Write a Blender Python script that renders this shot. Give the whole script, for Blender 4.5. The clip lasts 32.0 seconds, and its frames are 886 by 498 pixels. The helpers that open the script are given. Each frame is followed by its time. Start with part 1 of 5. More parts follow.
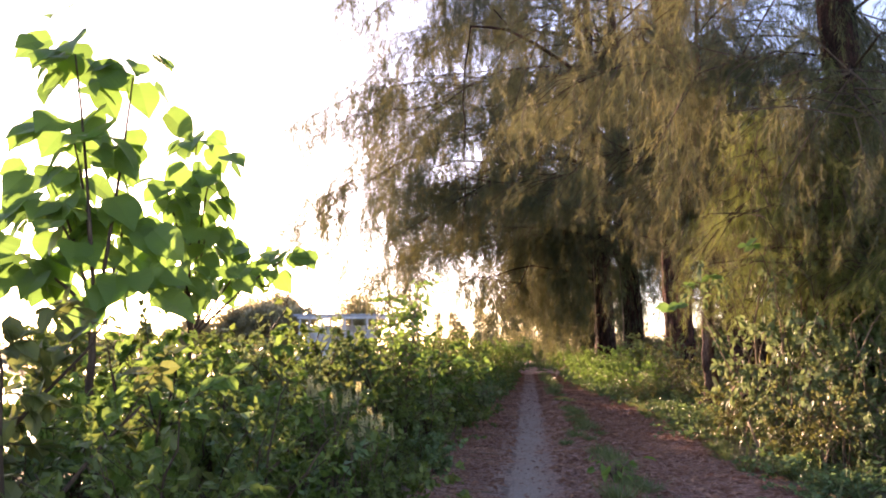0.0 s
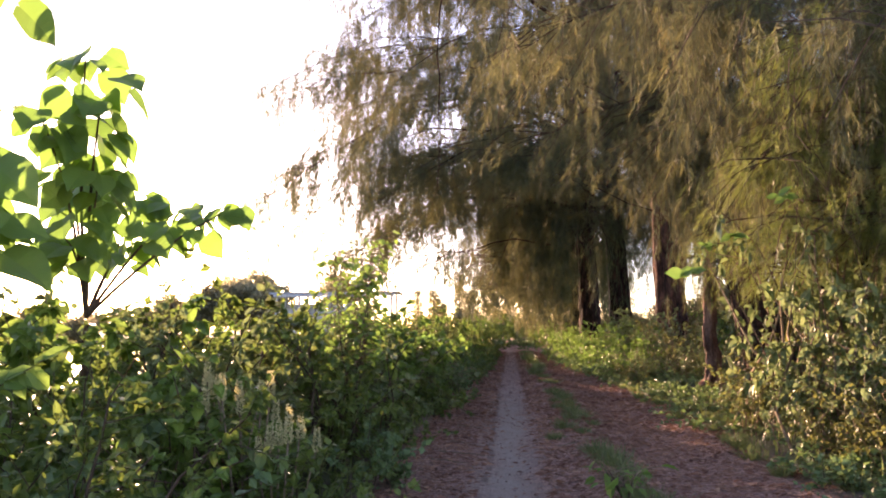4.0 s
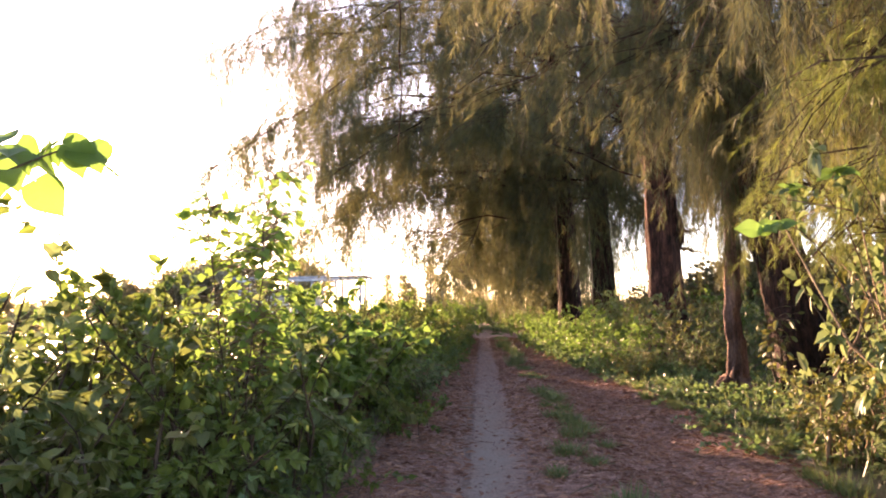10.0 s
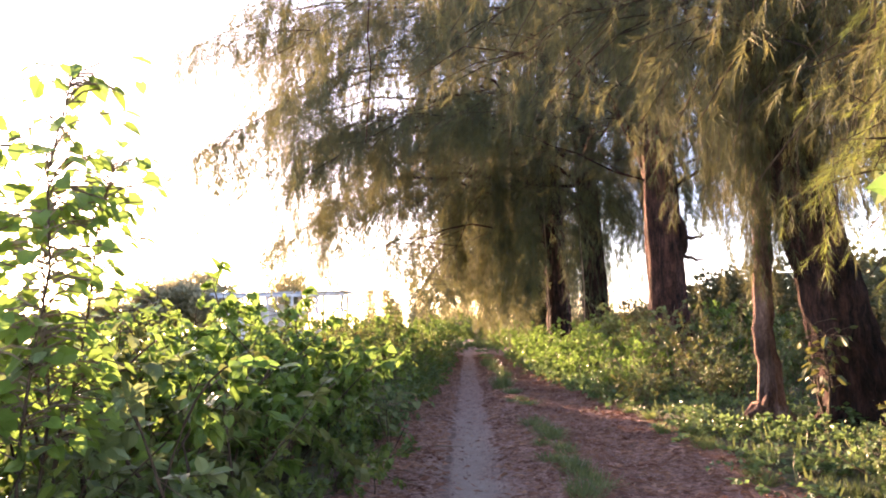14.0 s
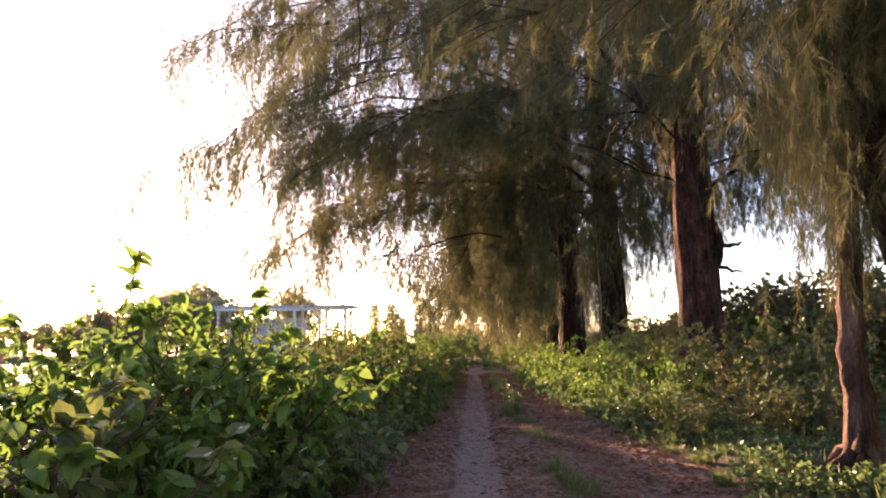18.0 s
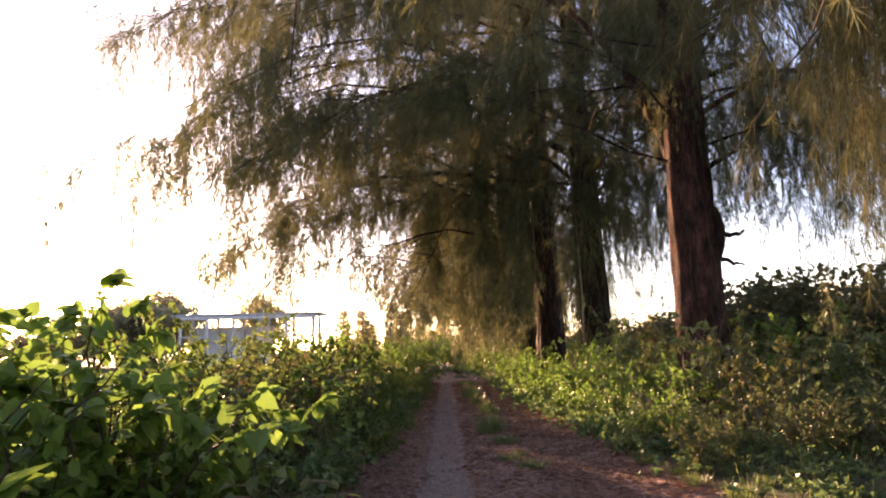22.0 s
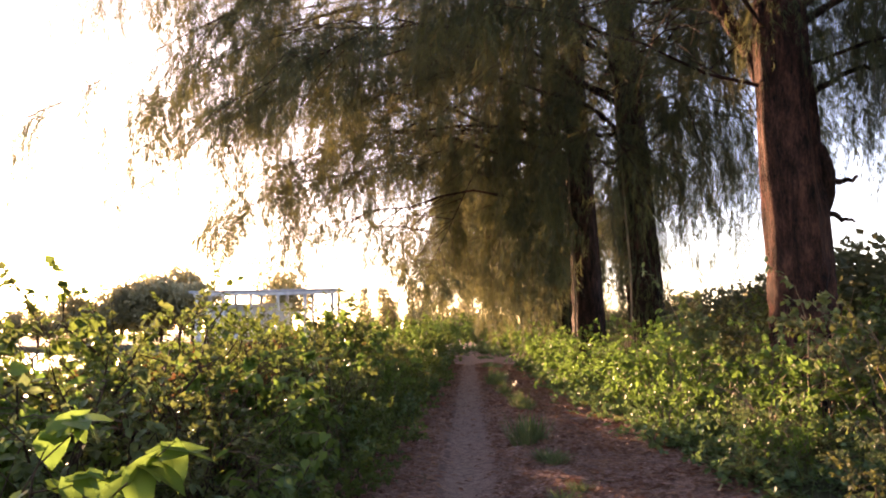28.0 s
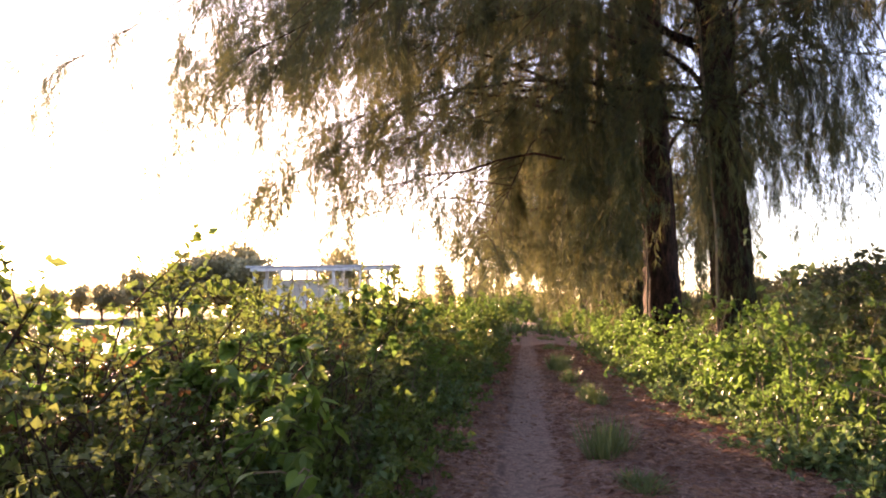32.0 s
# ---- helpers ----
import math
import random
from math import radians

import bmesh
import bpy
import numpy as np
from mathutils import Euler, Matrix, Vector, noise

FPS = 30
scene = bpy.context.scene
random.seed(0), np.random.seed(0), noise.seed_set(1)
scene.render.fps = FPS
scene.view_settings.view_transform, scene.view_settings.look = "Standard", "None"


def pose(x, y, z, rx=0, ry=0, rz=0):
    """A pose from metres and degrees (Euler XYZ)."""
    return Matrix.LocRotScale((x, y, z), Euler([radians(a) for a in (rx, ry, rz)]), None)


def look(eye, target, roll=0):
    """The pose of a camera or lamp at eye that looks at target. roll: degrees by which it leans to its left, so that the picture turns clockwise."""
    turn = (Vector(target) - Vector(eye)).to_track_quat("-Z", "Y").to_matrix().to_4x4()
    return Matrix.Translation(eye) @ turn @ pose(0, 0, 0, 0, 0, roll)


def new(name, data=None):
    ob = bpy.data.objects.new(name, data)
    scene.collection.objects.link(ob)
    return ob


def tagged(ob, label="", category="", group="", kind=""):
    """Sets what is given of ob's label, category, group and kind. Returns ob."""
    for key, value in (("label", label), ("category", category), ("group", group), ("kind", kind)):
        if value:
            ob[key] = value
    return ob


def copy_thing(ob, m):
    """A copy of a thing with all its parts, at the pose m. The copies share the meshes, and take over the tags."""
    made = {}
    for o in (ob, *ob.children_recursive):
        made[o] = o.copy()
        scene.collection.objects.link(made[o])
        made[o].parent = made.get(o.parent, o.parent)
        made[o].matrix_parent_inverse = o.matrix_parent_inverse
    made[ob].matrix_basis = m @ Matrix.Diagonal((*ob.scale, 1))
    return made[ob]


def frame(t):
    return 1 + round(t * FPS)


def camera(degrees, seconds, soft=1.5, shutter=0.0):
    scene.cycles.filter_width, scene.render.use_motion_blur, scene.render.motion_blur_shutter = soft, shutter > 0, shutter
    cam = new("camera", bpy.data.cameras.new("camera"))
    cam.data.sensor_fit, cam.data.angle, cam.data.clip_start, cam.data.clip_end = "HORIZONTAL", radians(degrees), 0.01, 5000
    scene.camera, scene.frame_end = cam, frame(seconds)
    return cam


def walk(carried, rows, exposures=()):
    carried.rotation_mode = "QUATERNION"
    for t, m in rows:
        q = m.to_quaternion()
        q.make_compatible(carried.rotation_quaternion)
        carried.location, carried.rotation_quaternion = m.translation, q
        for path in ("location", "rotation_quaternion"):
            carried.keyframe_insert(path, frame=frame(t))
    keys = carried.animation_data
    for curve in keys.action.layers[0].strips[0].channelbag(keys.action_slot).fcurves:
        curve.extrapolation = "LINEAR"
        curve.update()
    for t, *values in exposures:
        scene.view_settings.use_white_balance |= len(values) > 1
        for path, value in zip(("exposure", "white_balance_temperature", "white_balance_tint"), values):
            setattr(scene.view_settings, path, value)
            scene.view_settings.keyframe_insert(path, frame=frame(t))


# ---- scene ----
cam = camera(62.0, 32.0, soft=1.9)
METRES, EYE, TILT, LEAN, TURN = 17.6, 1.5, 7.7, 0.0, 6.6
ROWS = [
    (0.0, 0.0, 0.0, 0.0, 0.0, 0.0, -0.0),
    (0.5, -0.0011, 0.0149, -0.0009, -1.09, -0.11, -0.09),
    (1.0, 0.0003, 0.0289, -0.0031, -2.71, -0.22, 0.42),
    (1.5, 0.0042, 0.0435, -0.0063, -3.5, -0.5, 0.79),
    (2.0, 0.0085, 0.0601, -0.0086, -2.82, -0.5, 0.73),
    (2.5, 0.0109, 0.073, -0.011, -1.07, -0.79, 0.36),
    (3.0, 0.0114, 0.0871, -0.0141, -0.38, -1.2, 0.15),
    (3.5, 0.0108, 0.1019, -0.0152, -0.79, -1.47, 0.04),
    (5.5, 0.023, 0.1559, -0.0228, -3.05, -2.23, 0.41),
    (6.0, 0.0229, 0.1731, -0.0259, -3.09, -2.46, -0.1),
    (6.5, 0.022, 0.1882, -0.0261, -3.65, -2.66, -0.18),
    (7.0, 0.0225, 0.2015, -0.0281, -4.42, -2.81, 0.16),
    (7.5, 0.025, 0.2158, -0.0311, -4.93, -2.99, 0.48),
    (8.0, 0.0272, 0.2326, -0.0323, -3.76, -3.19, 0.45),
    (8.5, 0.0283, 0.247, -0.0344, -2.14, -3.33, 0.22),
    (9.0, 0.0276, 0.2621, -0.0372, -1.69, -3.21, 0.03),
    (9.5, 0.0265, 0.2764, -0.0375, -2.09, -3.24, 0.06),
    (10.0, 0.0282, 0.2906, -0.0391, -3.69, -2.89, 0.35),
    (10.5, 0.0321, 0.3044, -0.0422, -5.16, -2.57, 0.52),
    (11.0, 0.0363, 0.3185, -0.0438, -5.39, -2.44, 0.5),
    (11.5, 0.039, 0.3325, -0.0464, -4.56, -2.9, 0.24),
    (12.0, 0.0399, 0.3527, -0.0492, -3.93, -3.36, -0.02),
    (12.5, 0.0402, 0.3692, -0.0492, -4.33, -2.8, -0.06),
    (13.0, 0.0419, 0.3828, -0.0517, -5.03, -2.19, 0.24),
    (13.5, 0.0447, 0.3979, -0.0546, -5.28, -1.67, 0.44),
    (15.5, 0.0518, 0.4594, -0.0617, -2.43, -1.69, 0.06),
    (16.0, 0.0542, 0.4752, -0.065, -4.44, -1.44, 0.3),
    (16.5, 0.0577, 0.4917, -0.0672, -5.62, -0.9, 0.46),
    (17.0, 0.0604, 0.5069, -0.0684, -5.32, -0.23, 0.23),
    (17.5, 0.0618, 0.5215, -0.0723, -4.31, -0.28, -0.08),
    (18.0, 0.0627, 0.5397, -0.0736, -4.27, -0.4, -0.2),
    (18.5, 0.0638, 0.5546, -0.075, -5.48, -0.24, -0.1),
    (19.0, 0.0662, 0.5693, -0.0782, -6.49, -0.11, 0.12),
    (19.5, 0.0695, 0.5844, -0.0804, -6.41, -0.1, 0.37),
    (20.0, 0.0722, 0.6008, -0.082, -4.22, -0.09, 0.17),
    (20.5, 0.0742, 0.6159, -0.0849, -2.95, -0.14, 0.05),
    (21.0, 0.0746, 0.6313, -0.0857, -3.49, -0.0, -0.22),
    (21.5, 0.0756, 0.6466, -0.0871, -5.49, 0.13, 0.07),
    (22.0, 0.0794, 0.6648, -0.0905, -6.5, 0.08, 0.43),
    (22.5, 0.0834, 0.6802, -0.0919, -6.16, 0.22, 0.58),
    (23.0, 0.0868, 0.6956, -0.0938, -3.88, 0.08, 0.2),
    (23.5, 0.089, 0.7122, -0.0972, -2.57, 0.04, 0.1),
    (24.0, 0.0894, 0.7316, -0.0979, -2.63, 0.26, -0.08),
    (24.5, 0.0908, 0.745, -0.0996, -3.49, 0.39, 0.17),
    (25.0, 0.093, 0.7595, -0.1027, -4.15, 0.34, 0.37),
    (25.5, 0.0958, 0.775, -0.104, -4.26, 0.36, 0.48),
    (27.5, 0.0993, 0.8387, -0.1121, -3.3, -1.66, 0.02),
    (28.0, 0.1032, 0.8586, -0.1157, -4.66, -1.6, 0.37),
    (28.5, 0.1065, 0.875, -0.1166, -4.7, -0.78, 0.26),
    (29.0, 0.1082, 0.8902, -0.1199, -3.37, -0.51, -0.04),
    (29.5, 0.1087, 0.9058, -0.1229, -2.65, -0.66, -0.29),
    (30.0, 0.108, 0.9208, -0.1249, -3.15, -1.41, -0.36),
    (30.5, 0.1088, 0.9337, -0.1271, -3.38, -2.4, -0.02),
    (31.0, 0.1112, 0.9487, -0.1285, -3.01, -2.64, 0.31),
    (31.5, 0.113, 0.9626, -0.1302, -1.57, -2.92, 0.2),
    (32.0, 0.115, 0.9788, -0.1329, -0.13, -3.27, 0.17),
]
EXPOSURES = [(t, s + 0.28, k + (500 if t > 14 else 0), 39) for t, s, k in ((0.0, 2.55, 7500), (2.0, 3.2, 7500), (3.0, 2.85, 7400), (6.0, 2.42, 8200), (7.0, 2.6, 8100), (8.0, 3.12, 8300), (9.0, 2.83, 8200), (10.0, 2.95, 8100), (11.0, 2.7, 7900), (12.0, 2.9, 7800), (13.0, 3.4, 7500), (16.0, 3.1, 7500), (17.0, 3.0, 7500), (18.0, 2.5, 7500), (19.0, 2.4, 7600), (20.0, 2.8, 7800), (21.0, 2.2, 7800), (23.0, 2.58, 8000), (25.0, 2.5, 8300), (28.0, 2.65, 8000), (32.0, 2.85, 7700))]
walk(cam, [(t, pose(0, 0, EYE, TILT, LEAN, TURN) @ pose(METRES * x, METRES * y, METRES * z, 90 + pitch, roll, yaw)) for t, x, y, z, yaw, pitch, roll in ROWS],
     exposures=EXPOSURES)

# ---- world and sun ----
SUN_AZ, SUN_EL = -31.0, 6.8          # degrees east of the track's direction, and above the horizon
world = bpy.data.worlds.new("world")
scene.world = world
world.use_nodes = True
wn = world.node_tree.nodes
sky = wn.new("ShaderNodeTexSky")
sky.sky_type = "NISHITA"
sky.sun_disc = False
sky.sun_elevation = radians(SUN_EL)
sky.sun_rotation = radians(SUN_AZ)
sky.dust_density = 0.6
sky.air_density = 0.7
sky.ozone_density = 1.5
world.node_tree.links.new(sky.outputs[0], wn["Background"].inputs[0])
wn["Background"].inputs[1].default_value = 0.12
sun_way = Vector((math.sin(radians(SUN_AZ)) * math.cos(radians(SUN_EL)), math.cos(radians(SUN_AZ)) * math.cos(radians(SUN_EL)), math.sin(radians(SUN_EL))))
sun = new("sun", bpy.data.lights.new("sun", "SUN"))
sun.data.energy = 5.0
sun.data.angle = radians(0.6)
sun.data.color = (1.0, 0.75, 0.48)
sun.matrix_world = look(sun_way * 60, (0, 0, 0))


# ---- materials ----
def nodes(name):
    m = bpy.data.materials.new(name)
    m.use_nodes = True
    t = m.node_tree
    return m, t.nodes, t.links, t.nodes["Principled BSDF"]


def ramp(n, stops):
    r = n.new("ShaderNodeValToRGB")
    e = r.color_ramp.elements
    while len(e) < len(stops):
        e.new(0.5)
    for k, (p, c) in zip(e, stops):
        k.position, k.color = p, (*c, 1)
    return r


def noise_node(n, l, scale, detail=4.0, rough=0.55, stretch=None, coord="Object"):
    tc = n.new("ShaderNodeTexCoord")
    t = n.new("ShaderNodeTexNoise")
    t.inputs["Scale"].default_value, t.inputs["Detail"].default_value, t.inputs["Roughness"].default_value = scale, detail, rough
    if stretch:
        mp = n.new("ShaderNodeMapping")
        mp.inputs["Scale"].default_value = stretch
        l.new(tc.outputs[coord], mp.inputs[0])
        l.new(mp.outputs[0], t.inputs[0])
    else:
        l.new(tc.outputs[coord], t.inputs[0])
    return t


def mixrgb(n, l, fac, a, b, mode="MIX"):
    m = n.new("ShaderNodeMix")
    m.data_type, m.blend_type = "RGBA", mode
    for sock, v in ((m.inputs[0], fac), (m.inputs[6], a), (m.inputs[7], b)):
        if isinstance(v, (int, float)):
            sock.default_value = v
        elif isinstance(v, tuple):
            sock.default_value = (*v, 1)
        else:
            l.new(v, sock)
    return m.outputs[2]


def leaf_mat(name, stops, glow, rough=0.45, through_light=0.45, patch=1.2, patch_mix=0.5, stretch=None):
    """A thin leaf: colour by single leaf and by patch, part of the light goes through."""
    m, n, l, p = nodes(name)
    geo = n.new("ShaderNodeNewGeometry")
    one = ramp(n, stops)
    t = noise_node(n, l, patch, 3.0, stretch=stretch)
    mx = n.new("ShaderNodeMix")
    mx.data_type = "FLOAT"
    mx.inputs[0].default_value = patch_mix
    l.new(geo.outputs["Random Per Island"], mx.inputs[2])
    st = n.new("ShaderNodeMapRange")
    st.inputs[1].default_value, st.inputs[2].default_value = 0.3, 0.7
    l.new(t.outputs[0], st.inputs[0])
    l.new(st.outputs[0], mx.inputs[3])
    l.new(mx.outputs[0], one.inputs[0])
    l.new(one.outputs[0], p.inputs["Base Color"])
    p.inputs["Roughness"].default_value = rough
    p.inputs["Specular IOR Level"].default_value = 0.35
    tr = n.new("ShaderNodeBsdfTranslucent")
    l.new(mixrgb(n, l, 0.55, one.outputs[0], glow), tr.inputs[0])
    ms = n.new("ShaderNodeMixShader")
    ms.inputs[0].default_value = through_light
    l.new(p.outputs[0], ms.inputs[1])
    l.new(tr.outputs[0], ms.inputs[2])
    l.new(ms.outputs[0], n["Material Output"].inputs[0])
    return m


def bark_mat(name, dark, light, scale=7.0, depth=0.12, drawn=0.13):
    """Furrowed bark: long upright ridges, cross cracks, and lighter and darker patches."""
    m, n, l, p = nodes(name)
    a = noise_node(n, l, scale, 5.0, 0.6, (1.0, 1.0, drawn))
    f = noise_node(n, l, scale * 4.5, 4.0, 0.65, (1.0, 1.0, 0.35))
    b = noise_node(n, l, 1.3, 3.0)
    both = mixrgb(n, l, 0.38, a.outputs[0], f.outputs[0])
    r = ramp(n, [(0.38, dark), (0.5, tuple(0.65 * x + 0.35 * y for x, y in zip(dark, light))), (0.64, light)])
    l.new(both, r.inputs[0])
    r2 = ramp(n, [(0.35, (0.5, 0.46, 0.44)), (0.65, (1.0, 1.0, 1.0))])
    l.new(b.outputs[0], r2.inputs[0])
    l.new(mixrgb(n, l, 1.0, r.outputs[0], r2.outputs[0], "MULTIPLY"), p.inputs["Base Color"])
    p.inputs["Roughness"].default_value = 0.92
    p.inputs["Specular IOR Level"].default_value = 0.2
    bu = n.new("ShaderNodeBump")
    bu.inputs["Strength"].default_value, bu.inputs["Distance"].default_value = 1.0, depth
    l.new(both, bu.inputs["Height"])
    l.new(bu.outputs[0], p.inputs["Normal"])
    return m


def plain_mat(name, c, c2, rough=0.6, scale=6.0, bump=0.2, metal=0.0):
    m, n, l, p = nodes(name)
    a = noise_node(n, l, scale, 5.0)
    r = ramp(n, [(0.35, c), (0.68, c2)])
    l.new(a.outputs[0], r.inputs[0])
    l.new(r.outputs[0], p.inputs["Base Color"])
    p.inputs["Roughness"].default_value, p.inputs["Metallic"].default_value = rough, metal
    bu = n.new("ShaderNodeBump")
    bu.inputs["Strength"].default_value, bu.inputs["Distance"].default_value = bump, 0.01
    l.new(a.outputs[0], bu.inputs["Height"])
    l.new(bu.outputs[0], p.inputs["Normal"])
    return m


LEAF = leaf_mat("shrub_leaf", [(0.05, (0.035, 0.06, 0.015)), (0.45, (0.075, 0.12, 0.022)), (0.8, (0.13, 0.175, 0.035)), (0.97, (0.21, 0.19, 0.05))], (0.20, 0.30, 0.07), through_light=0.34)
LIME = leaf_mat("vine_leaf", [(0.05, (0.05, 0.10, 0.015)), (0.5, (0.10, 0.18, 0.028)), (0.9, (0.17, 0.24, 0.04))], (0.22, 0.38, 0.09), through_light=0.38)
GLOSS = leaf_mat("glossy_leaf", [(0.05, (0.030, 0.045, 0.018)), (0.45, (0.070, 0.090, 0.028)), (0.75, (0.12, 0.14, 0.05)), (0.92, (0.17, 0.16, 0.06)), (0.99, (0.22, 0.15, 0.07))], (0.28, 0.28, 0.07), rough=0.5, through_light=0.28)
BIGLEAF = leaf_mat("broad_leaf", [(0.05, (0.05, 0.11, 0.025)), (0.6, (0.10, 0.18, 0.035)), (0.95, (0.18, 0.24, 0.05))], (0.17, 0.35, 0.075), through_light=0.48)
NEEDLE = leaf_mat("casuarina_needle", [(0.05, (0.028, 0.042, 0.030)), (0.38, (0.052, 0.070, 0.042)), (0.58, (0.086, 0.105, 0.046)), (0.80, (0.140, 0.132, 0.048)), (0.99, (0.165, 0.112, 0.052))], (0.22, 0.215, 0.09), rough=0.75, through_light=0.30, patch=1.9, patch_mix=0.72, stretch=(1.0, 1.0, 0.5))
SOFT_NEEDLE = leaf_mat("soft_needle", [(0.05, (0.05, 0.075, 0.025)), (0.45, (0.10, 0.13, 0.036)), (0.8, (0.165, 0.18, 0.05)), (0.99, (0.20, 0.165, 0.06))], (0.21, 0.26, 0.06), rough=0.75, through_light=0.34, patch=2.4, patch_mix=0.6)
DARKLEAF = leaf_mat("dull_field_leaf", [(0.05, (0.05, 0.06, 0.03)), (0.5, (0.085, 0.095, 0.045)), (0.85, (0.125, 0.10, 0.055)), (0.98, (0.15, 0.09, 0.055))], (0.18, 0.17, 0.07), rough=0.8, through_light=0.25, patch=0.7)
CLOVER = leaf_mat("clover_leaf", [(0.05, (0.045, 0.09, 0.035)), (0.5, (0.09, 0.165, 0.065)), (0.9, (0.155, 0.24, 0.09))], (0.22, 0.34, 0.10), through_light=0.3)
PALELEAF = leaf_mat("pale_leaf", [(0.05, (0.06, 0.095, 0.035)), (0.45, (0.10, 0.145, 0.05)), (0.8, (0.155, 0.19, 0.08)), (0.97, (0.20, 0.215, 0.11))], (0.20, 0.27, 0.11), rough=0.5, through_light=0.35)
LITTER = leaf_mat("fallen_leaf", [(0.05, (0.09, 0.034, 0.022)), (0.5, (0.24, 0.115, 0.078)), (0.9, (0.46, 0.27, 0.18))], (0.34, 0.16, 0.09), rough=0.8, through_light=0.15)
DRY = leaf_mat("dry_leaf", [(0.05, (0.07, 0.04, 0.02)), (0.5, (0.15, 0.085, 0.04)), (0.95, (0.27, 0.17, 0.08))], (0.30, 0.14, 0.05), rough=0.75, through_light=0.25)
GRASS = leaf_mat("grass_blade", [(0.05, (0.05, 0.08, 0.035)), (0.6, (0.11, 0.15, 0.06)), (0.95, (0.22, 0.21, 0.10))], (0.26, 0.34, 0.10), through_light=0.4)
# far trees: the pale haze is put into leaf colour and translucency
HAZED_LEAF = leaf_mat("haze_paled_foliage", [(0.05, (0.15, 0.155, 0.09)), (0.6, (0.20, 0.20, 0.12)), (0.95, (0.26, 0.24, 0.15))], (0.56, 0.50, 0.30), rough=0.8, through_light=0.7)
MIXED = leaf_mat("yellowing_leaf", [(0.05, (0.045, 0.06, 0.02)), (0.4, (0.10, 0.12, 0.03)), (0.7, (0.13, 0.145, 0.045)), (0.97, (0.165, 0.13, 0.05))], (0.19, 0.25, 0.07), through_light=0.34)
SPIKE = leaf_mat("flower_spike", [(0.05, (0.28, 0.27, 0.13)), (0.6, (0.43, 0.41, 0.22)), (0.95, (0.58, 0.54, 0.34))], (0.70, 0.66, 0.34), rough=0.8, through_light=0.35)
# like BARK, with the red of low sunlight put into its colour
SUNRED_BARK = bark_mat("sun_red_bark", (0.014, 0.009, 0.008), (0.20, 0.085, 0.060), 9.0, 0.2, 0.24)
BARK = bark_mat("casuarina_bark", (0.013, 0.009, 0.008), (0.13, 0.064, 0.048), 9.0, 0.18, 0.22)
PEEL = bark_mat("peeling_bark", (0.08, 0.044, 0.036), (0.42, 0.26, 0.20), 9.0, 0.15)
TWIG = bark_mat("twig_bark", (0.05, 0.035, 0.025), (0.16, 0.11, 0.07), 20, 0.01)
PALE_STEM = bark_mat("pale_stem", (0.16, 0.12, 0.08), (0.34, 0.27, 0.19), 20, 0.01)
RED_FLOWER = plain_mat("orange_flower", (0.65, 0.11, 0.02), (0.8, 0.2, 0.04), 0.6)
WHITE_PAINT = plain_mat("weathered_white_paint", (0.42, 0.43, 0.44), (0.6, 0.61, 0.61), 0.7, 1.5)
ROOF_GREY = plain_mat("grey_roof_sheet", (0.27, 0.29, 0.31), (0.4, 0.42, 0.44), 0.5, 1.0)
BLUE_PAINT = plain_mat("blue_paint", (0.10, 0.18, 0.34), (0.16, 0.26, 0.42), 0.5, 2.0)
CRUMB = plain_mat("clod", (0.09, 0.042, 0.034), (0.34, 0.21, 0.17), 0.95, 25.0)
CONCRETE = plain_mat("concrete", (0.34, 0.33, 0.31), (0.48, 0.46, 0.43), 0.9, 3.0)


